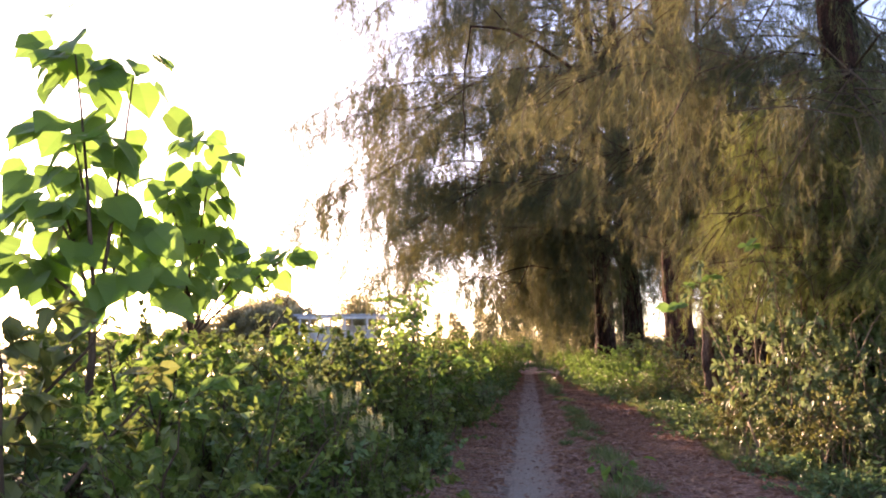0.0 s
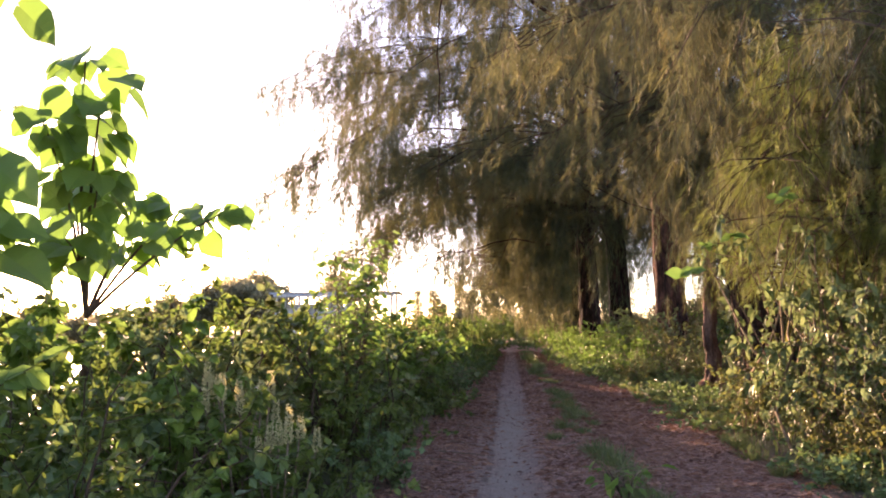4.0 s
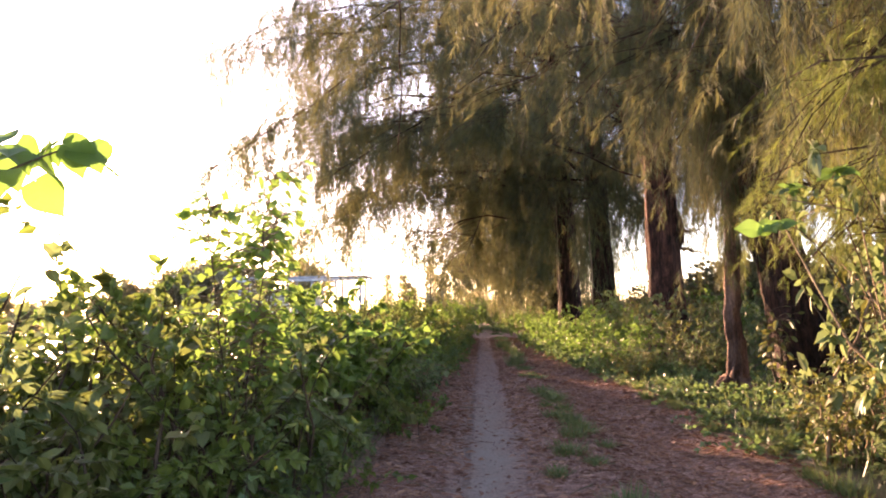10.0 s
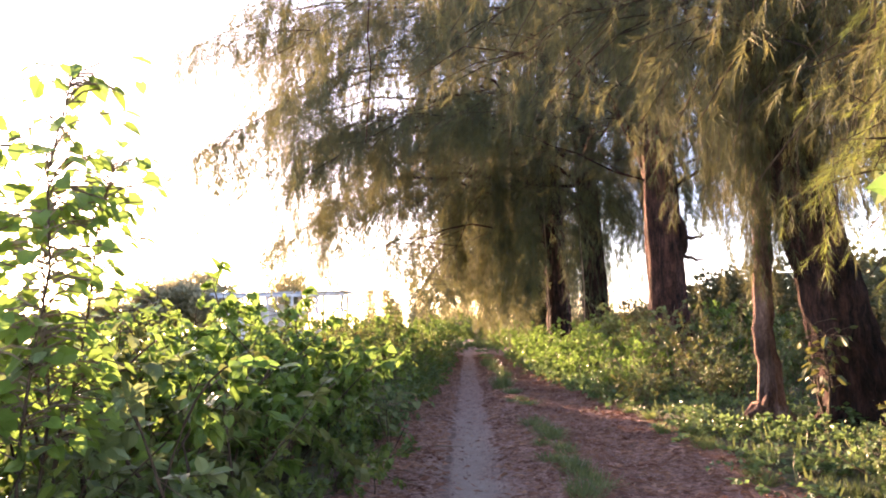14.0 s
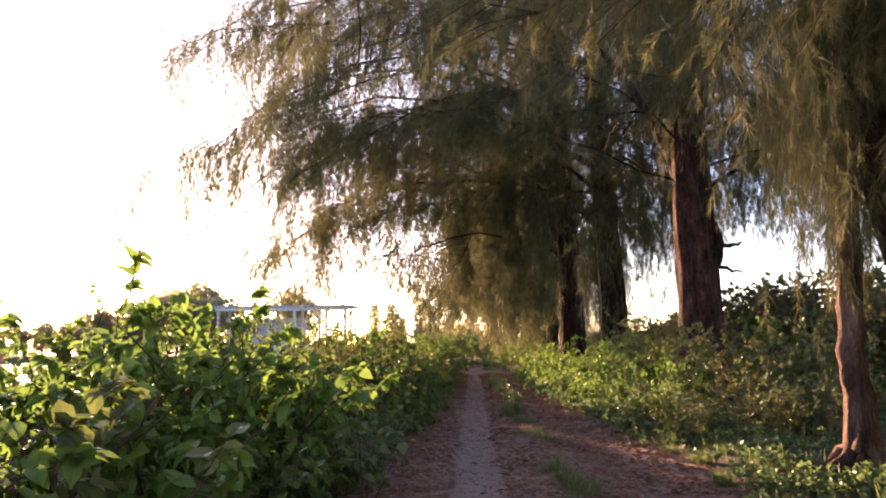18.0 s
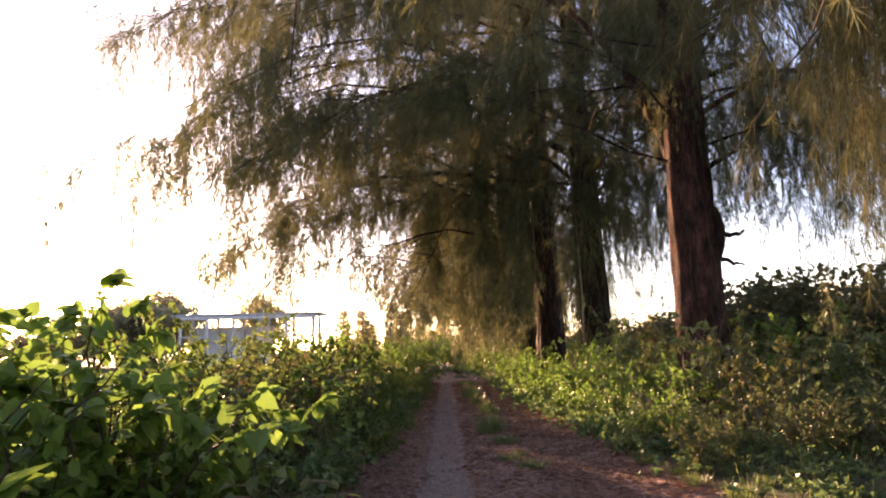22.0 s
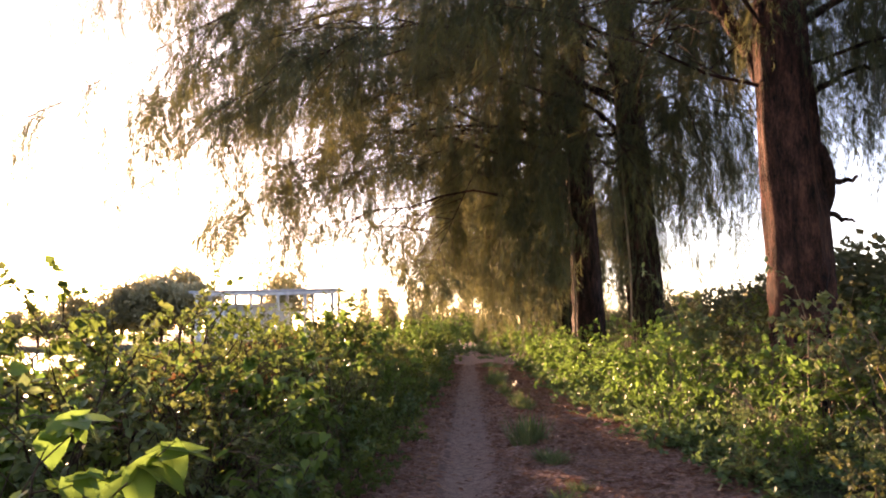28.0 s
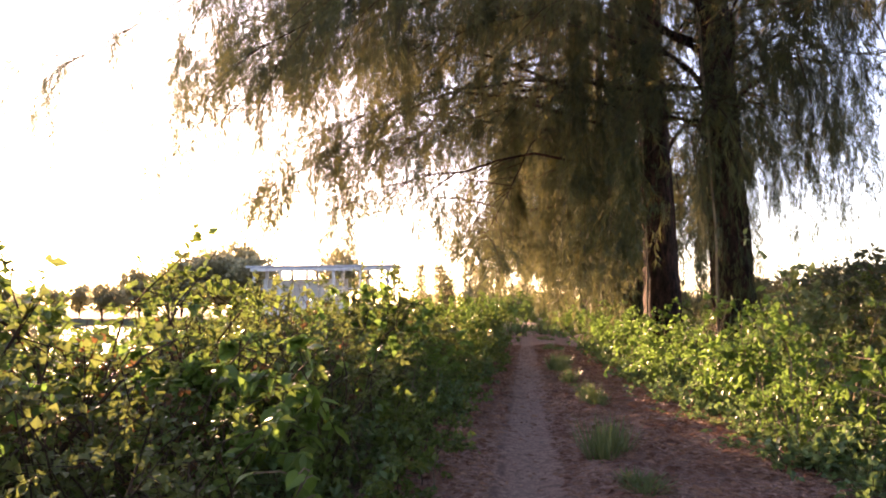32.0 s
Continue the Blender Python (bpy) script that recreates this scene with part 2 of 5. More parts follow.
def ground_mat():
    m, n, l, p = nodes("earth")
    tc = n.new("ShaderNodeTexCoord")
    sep = n.new("ShaderNodeSeparateXYZ")
    l.new(tc.outputs["Object"], sep.inputs[0])
    wob = noise_node(n, l, 0.8, 3.0)
    fine = noise_node(n, l, 14.0, 6.0, 0.7)
    grit = noise_node(n, l, 55.0, 4.0, 0.7)
    mid = noise_node(n, l, 2.6, 5.0, 0.6)

    def calc(op, a, b=None, c=None):
        k = n.new("ShaderNodeMath")
        k.operation = op
        for i, v in enumerate((a, b, c)):
            if v is None:
                continue
            if isinstance(v, (int, float)):
                k.inputs[i].default_value = v
            else:
                l.new(v, k.inputs[i])
        return k.outputs[0]

    def smooth(v, lo, hi):
        r = n.new("ShaderNodeMapRange")
        r.interpolation_type = "SMOOTHSTEP"
        r.inputs[1].default_value, r.inputs[2].default_value = lo, hi
        l.new(v, r.inputs[0])
        return r.outputs[0]

    wx = calc("ADD", sep.outputs[0], calc("MULTIPLY_ADD", wob.outputs[0], 0.7, -0.35))
    wx = calc("ADD", wx, calc("MULTIPLY_ADD", fine.outputs[0], 0.3, -0.15))
    off = calc("ABSOLUTE", calc("ADD", wx, 0.04))
    worn = calc("SUBTRACT", 1.0, smooth(off, 0.0, 0.58))
    worn = calc("MULTIPLY", worn, calc("MULTIPLY_ADD", mid.outputs[0], 0.9, 0.35))
    worn = calc("MULTIPLY", worn, calc("SUBTRACT", 1.0, calc("MULTIPLY", smooth(sep.outputs[1], 13.0, 25.0), 0.68)))
    tyre = calc("SUBTRACT", 1.0, smooth(calc("ABSOLUTE", calc("ADD", calc("ADD", sep.outputs[0], 0.27), calc("MULTIPLY_ADD", wob.outputs[0], 0.16, -0.08))), 0.015, 0.06))
    tyre = calc("MULTIPLY", tyre, calc("MULTIPLY", smooth(mid.outputs[0], 0.4, 0.6), 0.6))
    litter = ramp(n, [(0.38, (0.080, 0.040, 0.032)), (0.5, (0.27, 0.142, 0.108)), (0.62, (0.52, 0.32, 0.25))])
    l.new(calc("ADD", calc("MULTIPLY", fine.outputs[0], 0.55), calc("MULTIPLY", grit.outputs[0], 0.45)), litter.inputs[0])
    sand = ramp(n, [(0.3, (0.25, 0.205, 0.172)), (0.7, (0.41, 0.35, 0.30))])
    l.new(grit.outputs[0], sand.inputs[0])
    soil = ramp(n, [(0.3, (0.045, 0.035, 0.022)), (0.48, (0.06, 0.07, 0.028)), (0.7, (0.075, 0.105, 0.035))])
    l.new(mid.outputs[0], soil.inputs[0])
    track = mixrgb(n, l, worn, litter.outputs[0], sand.outputs[0])
    track = mixrgb(n, l, tyre, track, (0.07, 0.035, 0.03))
    inside = calc("MULTIPLY", smooth(wx, -1.6, -1.1), calc("SUBTRACT", 1.0, smooth(wx, 2.5, 3.2)))
    l.new(mixrgb(n, l, inside, soil.outputs[0], track), p.inputs["Base Color"])
    p.inputs["Roughness"].default_value = 0.95
    bu = n.new("ShaderNodeBump")
    bu.inputs["Strength"].default_value, bu.inputs["Distance"].default_value = 1.0, 0.05
    l.new(calc("ADD", fine.outputs[0], calc("MULTIPLY", grit.outputs[0], 0.5)), bu.inputs["Height"])
    l.new(bu.outputs[0], p.inputs["Normal"])
    return m


def water_mat():
    m, n, l, p = nodes("pond_water")
    p.inputs["Base Color"].default_value = (0.03, 0.04, 0.03, 1)
    p.inputs["Roughness"].default_value = 0.06
    p.inputs["IOR"].default_value = 1.33
    a = noise_node(n, l, 1.6, 4.0, 0.6, (1.0, 2.2, 1.0))
    bu = n.new("ShaderNodeBump")
    bu.inputs["Strength"].default_value, bu.inputs["Distance"].default_value = 0.25, 0.04
    l.new(a.outputs[0], bu.inputs["Height"])
    l.new(bu.outputs[0], p.inputs["Normal"])
    return m


EARTH, WATER = ground_mat(), water_mat()


# ---- mesh helpers ----
def mesh_from(name, verts, tris, mat, smooth=False):
    """A mesh from arrays of vertices and triangles (or quads)."""
    verts, tris = np.asarray(verts, np.float32), np.asarray(tris, np.int32)
    k = tris.shape[1]
    me = bpy.data.meshes.new(name)
    me.vertices.add(len(verts))
    me.vertices.foreach_set("co", verts.ravel())
    me.loops.add(tris.size)
    me.loops.foreach_set("vertex_index", tris.ravel())
    me.polygons.add(len(tris))
    me.polygons.foreach_set("loop_start", np.arange(0, tris.size, k, dtype=np.int32))
    me.polygons.foreach_set("use_smooth", np.full(len(tris), smooth))
    me.update(calc_edges=True)
    me.materials.append(mat)
    return me


def thing(name, label, category, group="", kind="", at=(0, 0, 0), turn=0.0):
    e = new(name)
    e.empty_display_size = 0.2
    e.matrix_basis = pose(*at, 0, 0, turn)
    return tagged(e, label, category, group, kind)


def under(name, me, parent, label="", kind=""):
    ob = new(name, me)
    ob.parent = parent
    return tagged(ob, label, kind=kind)


def part(name, bm, mat, parent, label=""):
    me = bpy.data.meshes.new(name)
    bm.to_mesh(me)
    bm.free()
    me.materials.append(mat)
    return under(name, me, parent, label)


def box_bm(cx, cy, cz, sx, sy, sz, bevel=0.02):
    bm = bmesh.new()
    bmesh.ops.create_cube(bm, size=1, matrix=Matrix.Translation((cx, cy, cz)) @ Matrix.Diagonal((sx, sy, sz, 1)))
    if bevel:
        bmesh.ops.bevel(bm, geom=bm.edges[:], offset=bevel, segments=1, affect="EDGES")
    return bm


def unit(v):
    return v / np.maximum(np.linalg.norm(v, axis=-1, keepdims=True), 1e-9)


def scatter(tv, tf, P, D, N, L, W):
    """Copies of a template (along, across, out) at P, along D, with face normal near N."""
    D = unit(D)
    S = unit(np.cross(D, N))
    N = np.cross(S, D)
    V = (P[:, None, :] + tv[None, :, 0, None] * (D * L[:, None])[:, None, :] + tv[None, :, 1, None] * (S * W[:, None])[:, None, :]
         + tv[None, :, 2, None] * (N * L[:, None])[:, None, :])
    F = tf[None] + (np.arange(len(P)) * len(tv))[:, None, None]
    return V.reshape(-1, 3), F.reshape(-1, tf.shape[1])


# leaf outlines: along, across, out of the plane; folded on the midrib
OVATE_V = np.array([(0, 0, 0), (0.24, -0.36, 0.07), (0.24, 0.36, 0.07), (0.40, 0, 0), (0.66, -0.34, 0.04), (0.66, 0.34, 0.04), (1.0, 0, -0.12)])
OVATE_F = np.array([(0, 3, 1), (0, 2, 3), (1, 3, 4), (3, 2, 5), (3, 6, 4), (3, 5, 6)])
HEART_V = np.array([(0, 0, 0), (-0.14, -0.28, 0.05), (-0.14, 0.28, 0.05), (0.22, -0.5, 0.08), (0.22, 0.5, 0.08), (0.6, -0.36, 0.02), (0.6, 0.36, 0.02), (0.4, 0, -0.02), (1.0, 0, -0.14)])
HEART_F = np.array([(0, 3, 1), (0, 2, 4), (0, 7, 3), (0, 4, 7), (3, 7, 5), (7, 4, 6), (5, 7, 8), (7, 6, 8)])
def outline_leaf(side, droop, lobe=0.0):
    """A leaf with a curved outline: side lists half widths along the midrib; folded along it and drooping to the tip."""
    k = len(side)
    t = np.linspace(0, 1, k)
    w = np.array(side)
    back = -lobe * np.exp(-((t - 0.12) / 0.12) ** 2)
    mid = np.stack([t, np.zeros(k), -droop * t ** 2], -1)
    left = np.stack([t + back, -w, 0.16 * w - droop * t ** 2 + 0.03 * np.sin(9 * t)], -1)
    right = np.stack([t + back, w, 0.16 * w - droop * t ** 2 - 0.03 * np.sin(7 * t)], -1)
    f = []
    for i in range(k - 1):
        f += [(i, i + 1, k + i + 1), (i, k + i + 1, k + i), (i, 2 * k + i, 2 * k + i + 1), (i, 2 * k + i + 1, i + 1)]
    return np.concatenate([mid, left, right]), np.array(f)


BROAD_HEART = outline_leaf((0.02, 0.36, 0.48, 0.5, 0.46, 0.37, 0.25, 0.12, 0.0), 0.2, 0.16)
LONG_OVATE = outline_leaf((0.01, 0.14, 0.25, 0.31, 0.33, 0.30, 0.22, 0.11, 0.0), 0.22)
LANCE_V = np.array([(0, 0, 0), (0.4, -0.5, 0.06), (0.4, 0.5, 0.06), (1.0, 0, -0.12)])
LANCE_F = np.array([(0, 3, 1), (0, 2, 3)])
BLADE_V = np.array([(0, -0.5, 0), (0, 0.5, 0), (0.55, -0.36, 0.05), (0.55, 0.36, 0.05), (1.0, 0, 0.25)])
BLADE_F = np.array([(0, 1, 3), (0, 3, 2), (2, 3, 4)])


def plume(rng, strands=30, width=0.008, spread=0.2):
    """A drooping twig set all round with fine needle-like branchlets, hanging along its first axis."""
    vs, fs = [], []
    for i in range(strands):
        a = rng.uniform(0, 6.28)
        s0 = rng.uniform(-0.05, 0.8) if i > 4 else rng.uniform(0.6, 0.85)
        ln = rng.uniform(0.2, 0.42)
        out = spread * rng.uniform(0.25, 1.0) * (1.0 - 0.5 * s0)
        o = np.array((math.cos(a), math.sin(a)))
        b = rng.uniform(0, 6.28)
        t = np.array((math.cos(b), math.sin(b))) * width * rng.uniform(0.7, 1.4)
        k = len(vs)
        m = o * out
        vs += [(s0, -t[0], -t[1]), (s0, t[0], t[1]), (s0 + ln * 0.95, m[0], m[1])]
        fs.append((k, k + 1, k + 2))
    return np.array(vs), np.array(fs)


def tubes(paths, radii, sides=5):
    """Tapered tubes along several polylines with the same number of points; paths (m, k, 3), radii (m, k)."""
    m, k, _ = paths.shape
    d = unit(np.gradient(paths, axis=1))
    ref = np.where(np.abs(d[..., 2:3]) > 0.9, np.array((1.0, 0, 0)), np.array((0, 0, 1.0)))
    a = unit(np.cross(d, ref))
    b = np.cross(d, a)
    th = np.arange(sides) * 2 * math.pi / sides
    V = paths[:, :, None, :] + radii[:, :, None, None] * (a[:, :, None, :] * np.cos(th)[None, None, :, None] + b[:, :, None, :] * np.sin(th)[None, None, :, None])
    idx = np.arange(m * k * sides).reshape(m, k, sides)
    q = np.stack([idx[:, :-1], np.roll(idx[:, :-1], -1, 2), np.roll(idx[:, 1:], -1, 2), idx[:, 1:]], -1)
    return V.reshape(-1, 3), q.reshape(-1, 4)


def bent(start, way, length, droop, k, rng, wander=0.06):
    """Polylines (m, k, 3) that start along way and bend down (or up) along their length."""
    m = len(start)
    s = np.linspace(0, 1, k)
    w = unit(way)
    p = start[:, None, :] + w[:, None, :] * (s[None, :, None] * length[:, None, None])
    p[:, :, 2] -= droop[:, None] * length[:, None] * s[None, :] ** 2
    j = rng.normal(0, 1, (m, k, 3)).cumsum(1) * wander * length[:, None, None] / k
    j -= j[:, :1]
    return p + j


def along(paths, t):
    """Points at the fraction t (m, c) of each polyline."""
    k = paths.shape[1]
    f = np.clip(t, 0, 0.9999) * (k - 1)
    i = f.astype(int)
    r = (f - i)[..., None]
    m = np.arange(len(paths))[:, None]
    return paths[m, i] * (1 - r) + paths[m, i + 1] * r


# ---- ground, track and water ----
def relief(x, y):
    """Height of the ground: flat along the track, a low basin for the pond beside it, two shallow ruts."""
    def sst(a, b, v):
        t = np.clip((v - a) / (b - a), 0, 1)
        return t * t * (3 - 2 * t)
    shore = 2.2 * np.sin(y * 0.11) + 1.1 * np.sin(y * 0.31 + 1)
    basin = sst(-6.5, -11.0, x + 0.4 * shore) * sst(-92, -80, x) * (1 - sst(94, 102, y + 0.1 * x)) * sst(-60, -48, y)
    z = -1.7 * basin
    z += -0.05 * np.exp(-((x + 0.02) / 0.33) ** 2) - 0.05 * np.exp(-((x - 1.9) / 0.45) ** 2) + 0.04 * np.exp(-((x - 0.95) / 0.3) ** 2)
    z += 0.12 * sst(2.6, 4.2, x) * (1 - sst(10, 30, x)) + 0.10 * sst(-1.2, -2.4, x) * (1 - basin)
    z += 0.02 * np.sin(x * 2.1 + y * 0.7) * np.sin(y * 0.9 - x) * (np.abs(x) < 40)
    return z


gx = np.array([-3000, -1200, -500, -250, -150] + list(np.arange(-110, -14, 3.0)) + list(np.arange(-14, -3, 0.6)) + list(np.arange(-3, 5, 0.12)) + list(np.arange(5, 14, 0.6))
              + [16, 20, 26, 34, 50, 80, 150, 300, 700, 1500, 3000])
gy = np.array([-1500, -500, -150, -70, -60, -54, -48] + list(np.arange(-40, 0, 4.0)) + list(np.arange(0, 50, 0.25)) + list(np.arange(50, 110, 1.5)) + [115, 125, 150, 200, 300, 600, 1500, 3500])
GX, GY = np.meshgrid(gx, gy)
GZ = relief(GX, GY)
near = (GX > -2.5) & (GX < 4.5) & (GY > 0) & (GY < 52)
rough = np.random.RandomState(5).normal(0, 1, GX.shape)
GZ = GZ + near * rough * 0.006
gi = np.arange(GX.size).reshape(GX.shape)
quads = np.stack([gi[:-1, :-1], gi[:-1, 1:], gi[1:, 1:], gi[1:, :-1]], -1).reshape(-1, 4)
ground = new("ground", mesh_from("ground", np.stack([GX, GY, GZ], -1).reshape(-1, 3), quads, EARTH, True))
tagged(ground, "bare reddish earth track with a pale worn wheel rut between weeds", "ground", kind="structure")
pond = new("water", mesh_from("water", [(-95, -62, -0.75), (-5.5, -62, -0.75), (-5.5, 105, -0.75), (-95, 105, -0.75)], [(0, 1, 2, 3)], WATER))
tagged(pond, "still pond water behind the thicket, glinting in low sun", "water", kind="structure")


# ---- casuarina trees ----
THICKET = "shrubs of the thicket beside the track"
VERGE = "shrubs along the field side of the track"
PLUMES = [plume(np.random.RandomState(100 + i), 26, 0.0108, 0.40) for i in range(6)]
FINE_PLUMES = [plume(np.random.RandomState(140 + i), 28, 0.0076, 0.40) for i in range(6)]
FAR_PLUMES = [plume(np.random.RandomState(120 + i), 16, 0.019, 0.45) for i in range(6)]


def in_gap(P):
    """The gap between the crowns by which the low sun reaches the straight tree's trunk."""
    run = (P[:, 1] - 27.2) / 0.857
    return (run > 0.5) & (np.abs(P[:, 0] - 5.0 + 0.515 * run) < 0.75) & (P[:, 2] > 1.8 + 0.119 * run) & (P[:, 2] < 7.2 + 0.119 * run)


def needles(tree, rng, P, D, L, kinds, mat=None, label=""):
    """All the plumes of a tree as one mesh."""
    keep = ~in_gap(P + np.array(tree.matrix_basis.translation) + D * (0.4 * L / np.linalg.norm(D, axis=1))[:, None])
    P, D, L = P[keep], D[keep], L[keep]
    V, F, base = [], [], 0
    kind = rng.randint(0, 6, len(P))
    for k in range(6):
        o = kind == k
        v, f = scatter(*kinds[k], P[o], D[o], rng.normal(0, 1, (o.sum(), 3)), L[o], L[o])
        V.append(v)
        F.append(f + base)
        base += len(v)
    under("foliage", mesh_from("foliage", np.concatenate(V), np.concatenate(F), mat or NEEDLE), tree, label, kind="stuff")


def trunk_mesh(seed, height, r0, lean, bark, flare=0.55, rings=46, sides=28):
    """A fluted trunk that tapers, leans and spreads at its foot."""
    rng = np.random.RandomState(seed)
    h = np.concatenate([np.linspace(-0.25, 2.2, 16), np.linspace(2.4, height, rings - 16)])
    th = np.arange(sides) * 2 * math.pi / sides
    ph = rng.uniform(0, 6.28, 4)
    wob = rng.normal(0, 0.05, (rings, 2)).cumsum(0) * 0.35
    r = r0 * np.clip(1 - h / height, 0.04, 1) ** 0.8 + r0 * flare * np.exp(-np.maximum(h, 0) / 0.4)
    flute = 1 + (0.05 + 0.13 * np.exp(-np.maximum(h, 0) / 0.8))[:, None] * (np.cos(5 * th + ph[0] + 0.12 * h[:, None]) + 0.6 * np.cos(9 * th + ph[1] - 0.2 * h[:, None])) + rng.normal(0, 0.035, (rings, sides))
    cx = lean[0] * h / 6 + wob[:, 0] * (h > 1)
    cy = lean[1] * h / 6 + wob[:, 1] * (h > 1)
    V = np.stack([cx[:, None] + r[:, None] * flute * np.cos(th), cy[:, None] + r[:, None] * flute * np.sin(th), np.repeat(h[:, None], sides, 1)], -1)
    i = np.arange(rings * sides).reshape(rings, sides)
    q = np.stack([i[:-1], np.roll(i[:-1], -1, 1), np.roll(i[1:], -1, 1), i[1:]], -1).reshape(-1, 4)
    axis = np.stack([cx, cy, h], -1)
    return mesh_from("trunk", V.reshape(-1, 3), q, bark, True), axis, r


def casuarina(name, seed, at, height, r0, lean, reach, low, limbs, first=4.5, density=1.0, clothed=None, label="", far=False, seen=99.0, spray=1.0, bark=BARK, lower=1.1, bare=0.0, mat=None, tend=0.0, group="row of casuarina trees along the track"):
    """at: foot; reach: how far limbs go towards the pond side and the field side; low: how far down the foliage hangs at the pond-side tips, by the trunk and on the field side;
    clothed: heights between which hanging sprays cover the trunk itself, and how many; above the height seen the crown is thinner; below the height bare nothing hangs before the trunk; tend: how far limbs turn towards the pond."""
    rng = np.random.RandomState(seed)
    tree = thing(name, label, "tree", group, at=at)
    tm, axis, tr = trunk_mesh(seed, height, r0, lean, bark)
    under("trunk", tm, tree)
    # limbs
    hs = first + (height * 0.93 - first) * ((np.arange(limbs) + rng.uniform(0, 0.8, limbs)) / limbs) ** lower
    az = np.arange(limbs) * 2.39996 + rng.uniform(-0.4, 0.4, limbs) + seed
    az = az + tend * np.sin(az)
    ca = np.cos(az)
    side = 0.5 - 0.5 * ca                      # 1 towards the pond (-x), 0 towards the field
    prof = np.interp(hs / height, (0.1, 0.28, 0.5, 0.75, 1.0), (0.62, 0.95, 1.0, 0.66, 0.2))
    ln = (reach[0] * side + reach[1] * (1 - side)) * prof * rng.uniform(0.8, 1.08, limbs)
    c = np.stack([np.interp(hs, axis[:, 2], axis[:, 0]), np.interp(hs, axis[:, 2], axis[:, 1]), hs], -1)
    up = rng.uniform(0.35, 0.8, limbs)
    way = np.stack([ca, np.sin(az), up], -1)
    lp = bent(c, way, ln, rng.uniform(0.42, 0.8, limbs), 9, rng, 0.16)
    sink = np.interp(lp[:, -1, 0] + at[0], (at[0] - reach[0], at[0] - 1.5, at[0] + 1.5, at[0] + reach[1]), (low[0], low[1], low[2], low[2])) + 0.9 - lp[:, -1, 2]
    lp[:, :, 2] += np.maximum(sink, 0)[:, None] * np.linspace(0, 1, 9)[None] ** 2
    lr = (0.018 + 0.0032 * ln)[:, None] * np.linspace(1.0, 0.1, 9)[None]
    if far:
        v, q = tubes(lp, lr, 5)
        under("limbs", mesh_from("limbs", v, q, BARK, True), tree, kind="stuff")
    else:
        for i in range(limbs):
            v, q = tubes(lp[i:i + 1], lr[i:i + 1], 7)
            under("limb", mesh_from("limb", v, q, BARK, True), tree)
    # side branches, more of them on long limbs
    count = int(limbs * 14 * density)
    share = ln ** 0.8 * np.where(hs > seen, 0.35, 1.0)
    on = rng.choice(limbs, count, p=share / share.sum())
    t = rng.uniform(0.05, 1.0, count) ** 0.62
    p0 = along(lp[on], t[:, None])[:, 0]
    d0 = unit(lp[on, -1] - lp[on, 0])
    sd = np.cross(d0, (0, 0, 1.0)) * rng.choice((-1, 1), (count, 1))
    bl = rng.uniform(0.7, 2.6, count) * (1.2 - 0.3 * t) * (0.5 if height < 8 else 1.0)
    bp = bent(p0, d0 * 0.6 + sd * rng.uniform(0.2, 1.1, (count, 1)) + rng.normal(0, 0.28, d0.shape), bl, rng.uniform(0.2, 0.8, count), 5, rng)
    tip_low = np.interp(bp[:, -1, 0] + at[0], (at[0] - reach[0], at[0] - 1.5, at[0] + 1.5, at[0] + reach[1]), (low[0], low[1], low[2], low[2]))
    bp, bl = bp[bp[:, -1, 2] > tip_low - 0.3], bl[bp[:, -1, 2] > tip_low - 0.3]
    # hanging strings at the branches' outer halves
    nh = 3
    h0 = along(bp, rng.uniform(0.45, 1.0, (len(bp), nh))).reshape(-1, 3)
    hl = np.repeat(rng.uniform(0.5, 3.2, len(bp)) ** 1.15, nh) * rng.uniform(0.55, 1.0, len(h0)) * min(1, spray + 0.2) * (0.3 if height < 8 else 1.0)
    lowz = np.interp(h0[:, 0] + at[0], (at[0] - reach[0], at[0] - 1.5, at[0] + 1.5, at[0] + reach[1]), (low[0], low[1], low[2], low[2])) + rng.uniform(-0.2, 1.6, len(h0)) + 0.7 * np.sin(1.7 * h0[:, 0] + 2.3 * h0[:, 1])
    hl = np.minimum(hl, np.maximum(h0[:, 2] - lowz, 0.0))
    keep = hl > 0.3
    h0, hl = h0[keep], hl[keep]
    hp = bent(h0, np.stack([rng.normal(0, 0.16, len(h0)), rng.normal(0, 0.16, len(h0)), -np.ones(len(h0))], -1), hl, np.zeros(len(h0)), 4, rng)
    bk = np.linspace(1, 0.3, 5)[None] * (0.007 + 0.006 * bl[:, None])
    v1, q1 = tubes(bp[:, ::2], bk[:, ::2], 3)
    v2, q2 = tubes(hp[:, ::3], np.full((len(hp), 2), 0.003), 3)
    under("twigs", mesh_from("twigs", np.concatenate([v1, v2]), np.concatenate([q1, q2 + len(v1)]), TWIG), tree, kind="stuff")
    # plumes of needles along the twigs and the strings
    nb = 6 if far else 9
    P1 = along(bp, rng.uniform(0.1, 1.0, (len(bp), nb))).reshape(-1, 3)
    D1 = np.stack([rng.normal(0, 0.42, len(P1)), rng.normal(0, 0.42, len(P1)), -rng.uniform(0.5, 1.2, len(P1))], -1) + np.repeat(unit(bp[:, -1] - bp[:, 0]), nb, 0) * 0.55
    nc = np.maximum((hl / (0.36 if far else 0.26)).astype(int), 1)
    own = np.repeat(np.arange(len(hp)), nc)
    P2 = along(hp[own], rng.uniform(0.0, 1.0, (len(own), 1)))[:, 0]
    D2 = np.stack([rng.normal(0, 0.34, len(P2)), rng.normal(0, 0.34, len(P2)), -np.ones(len(P2))], -1)
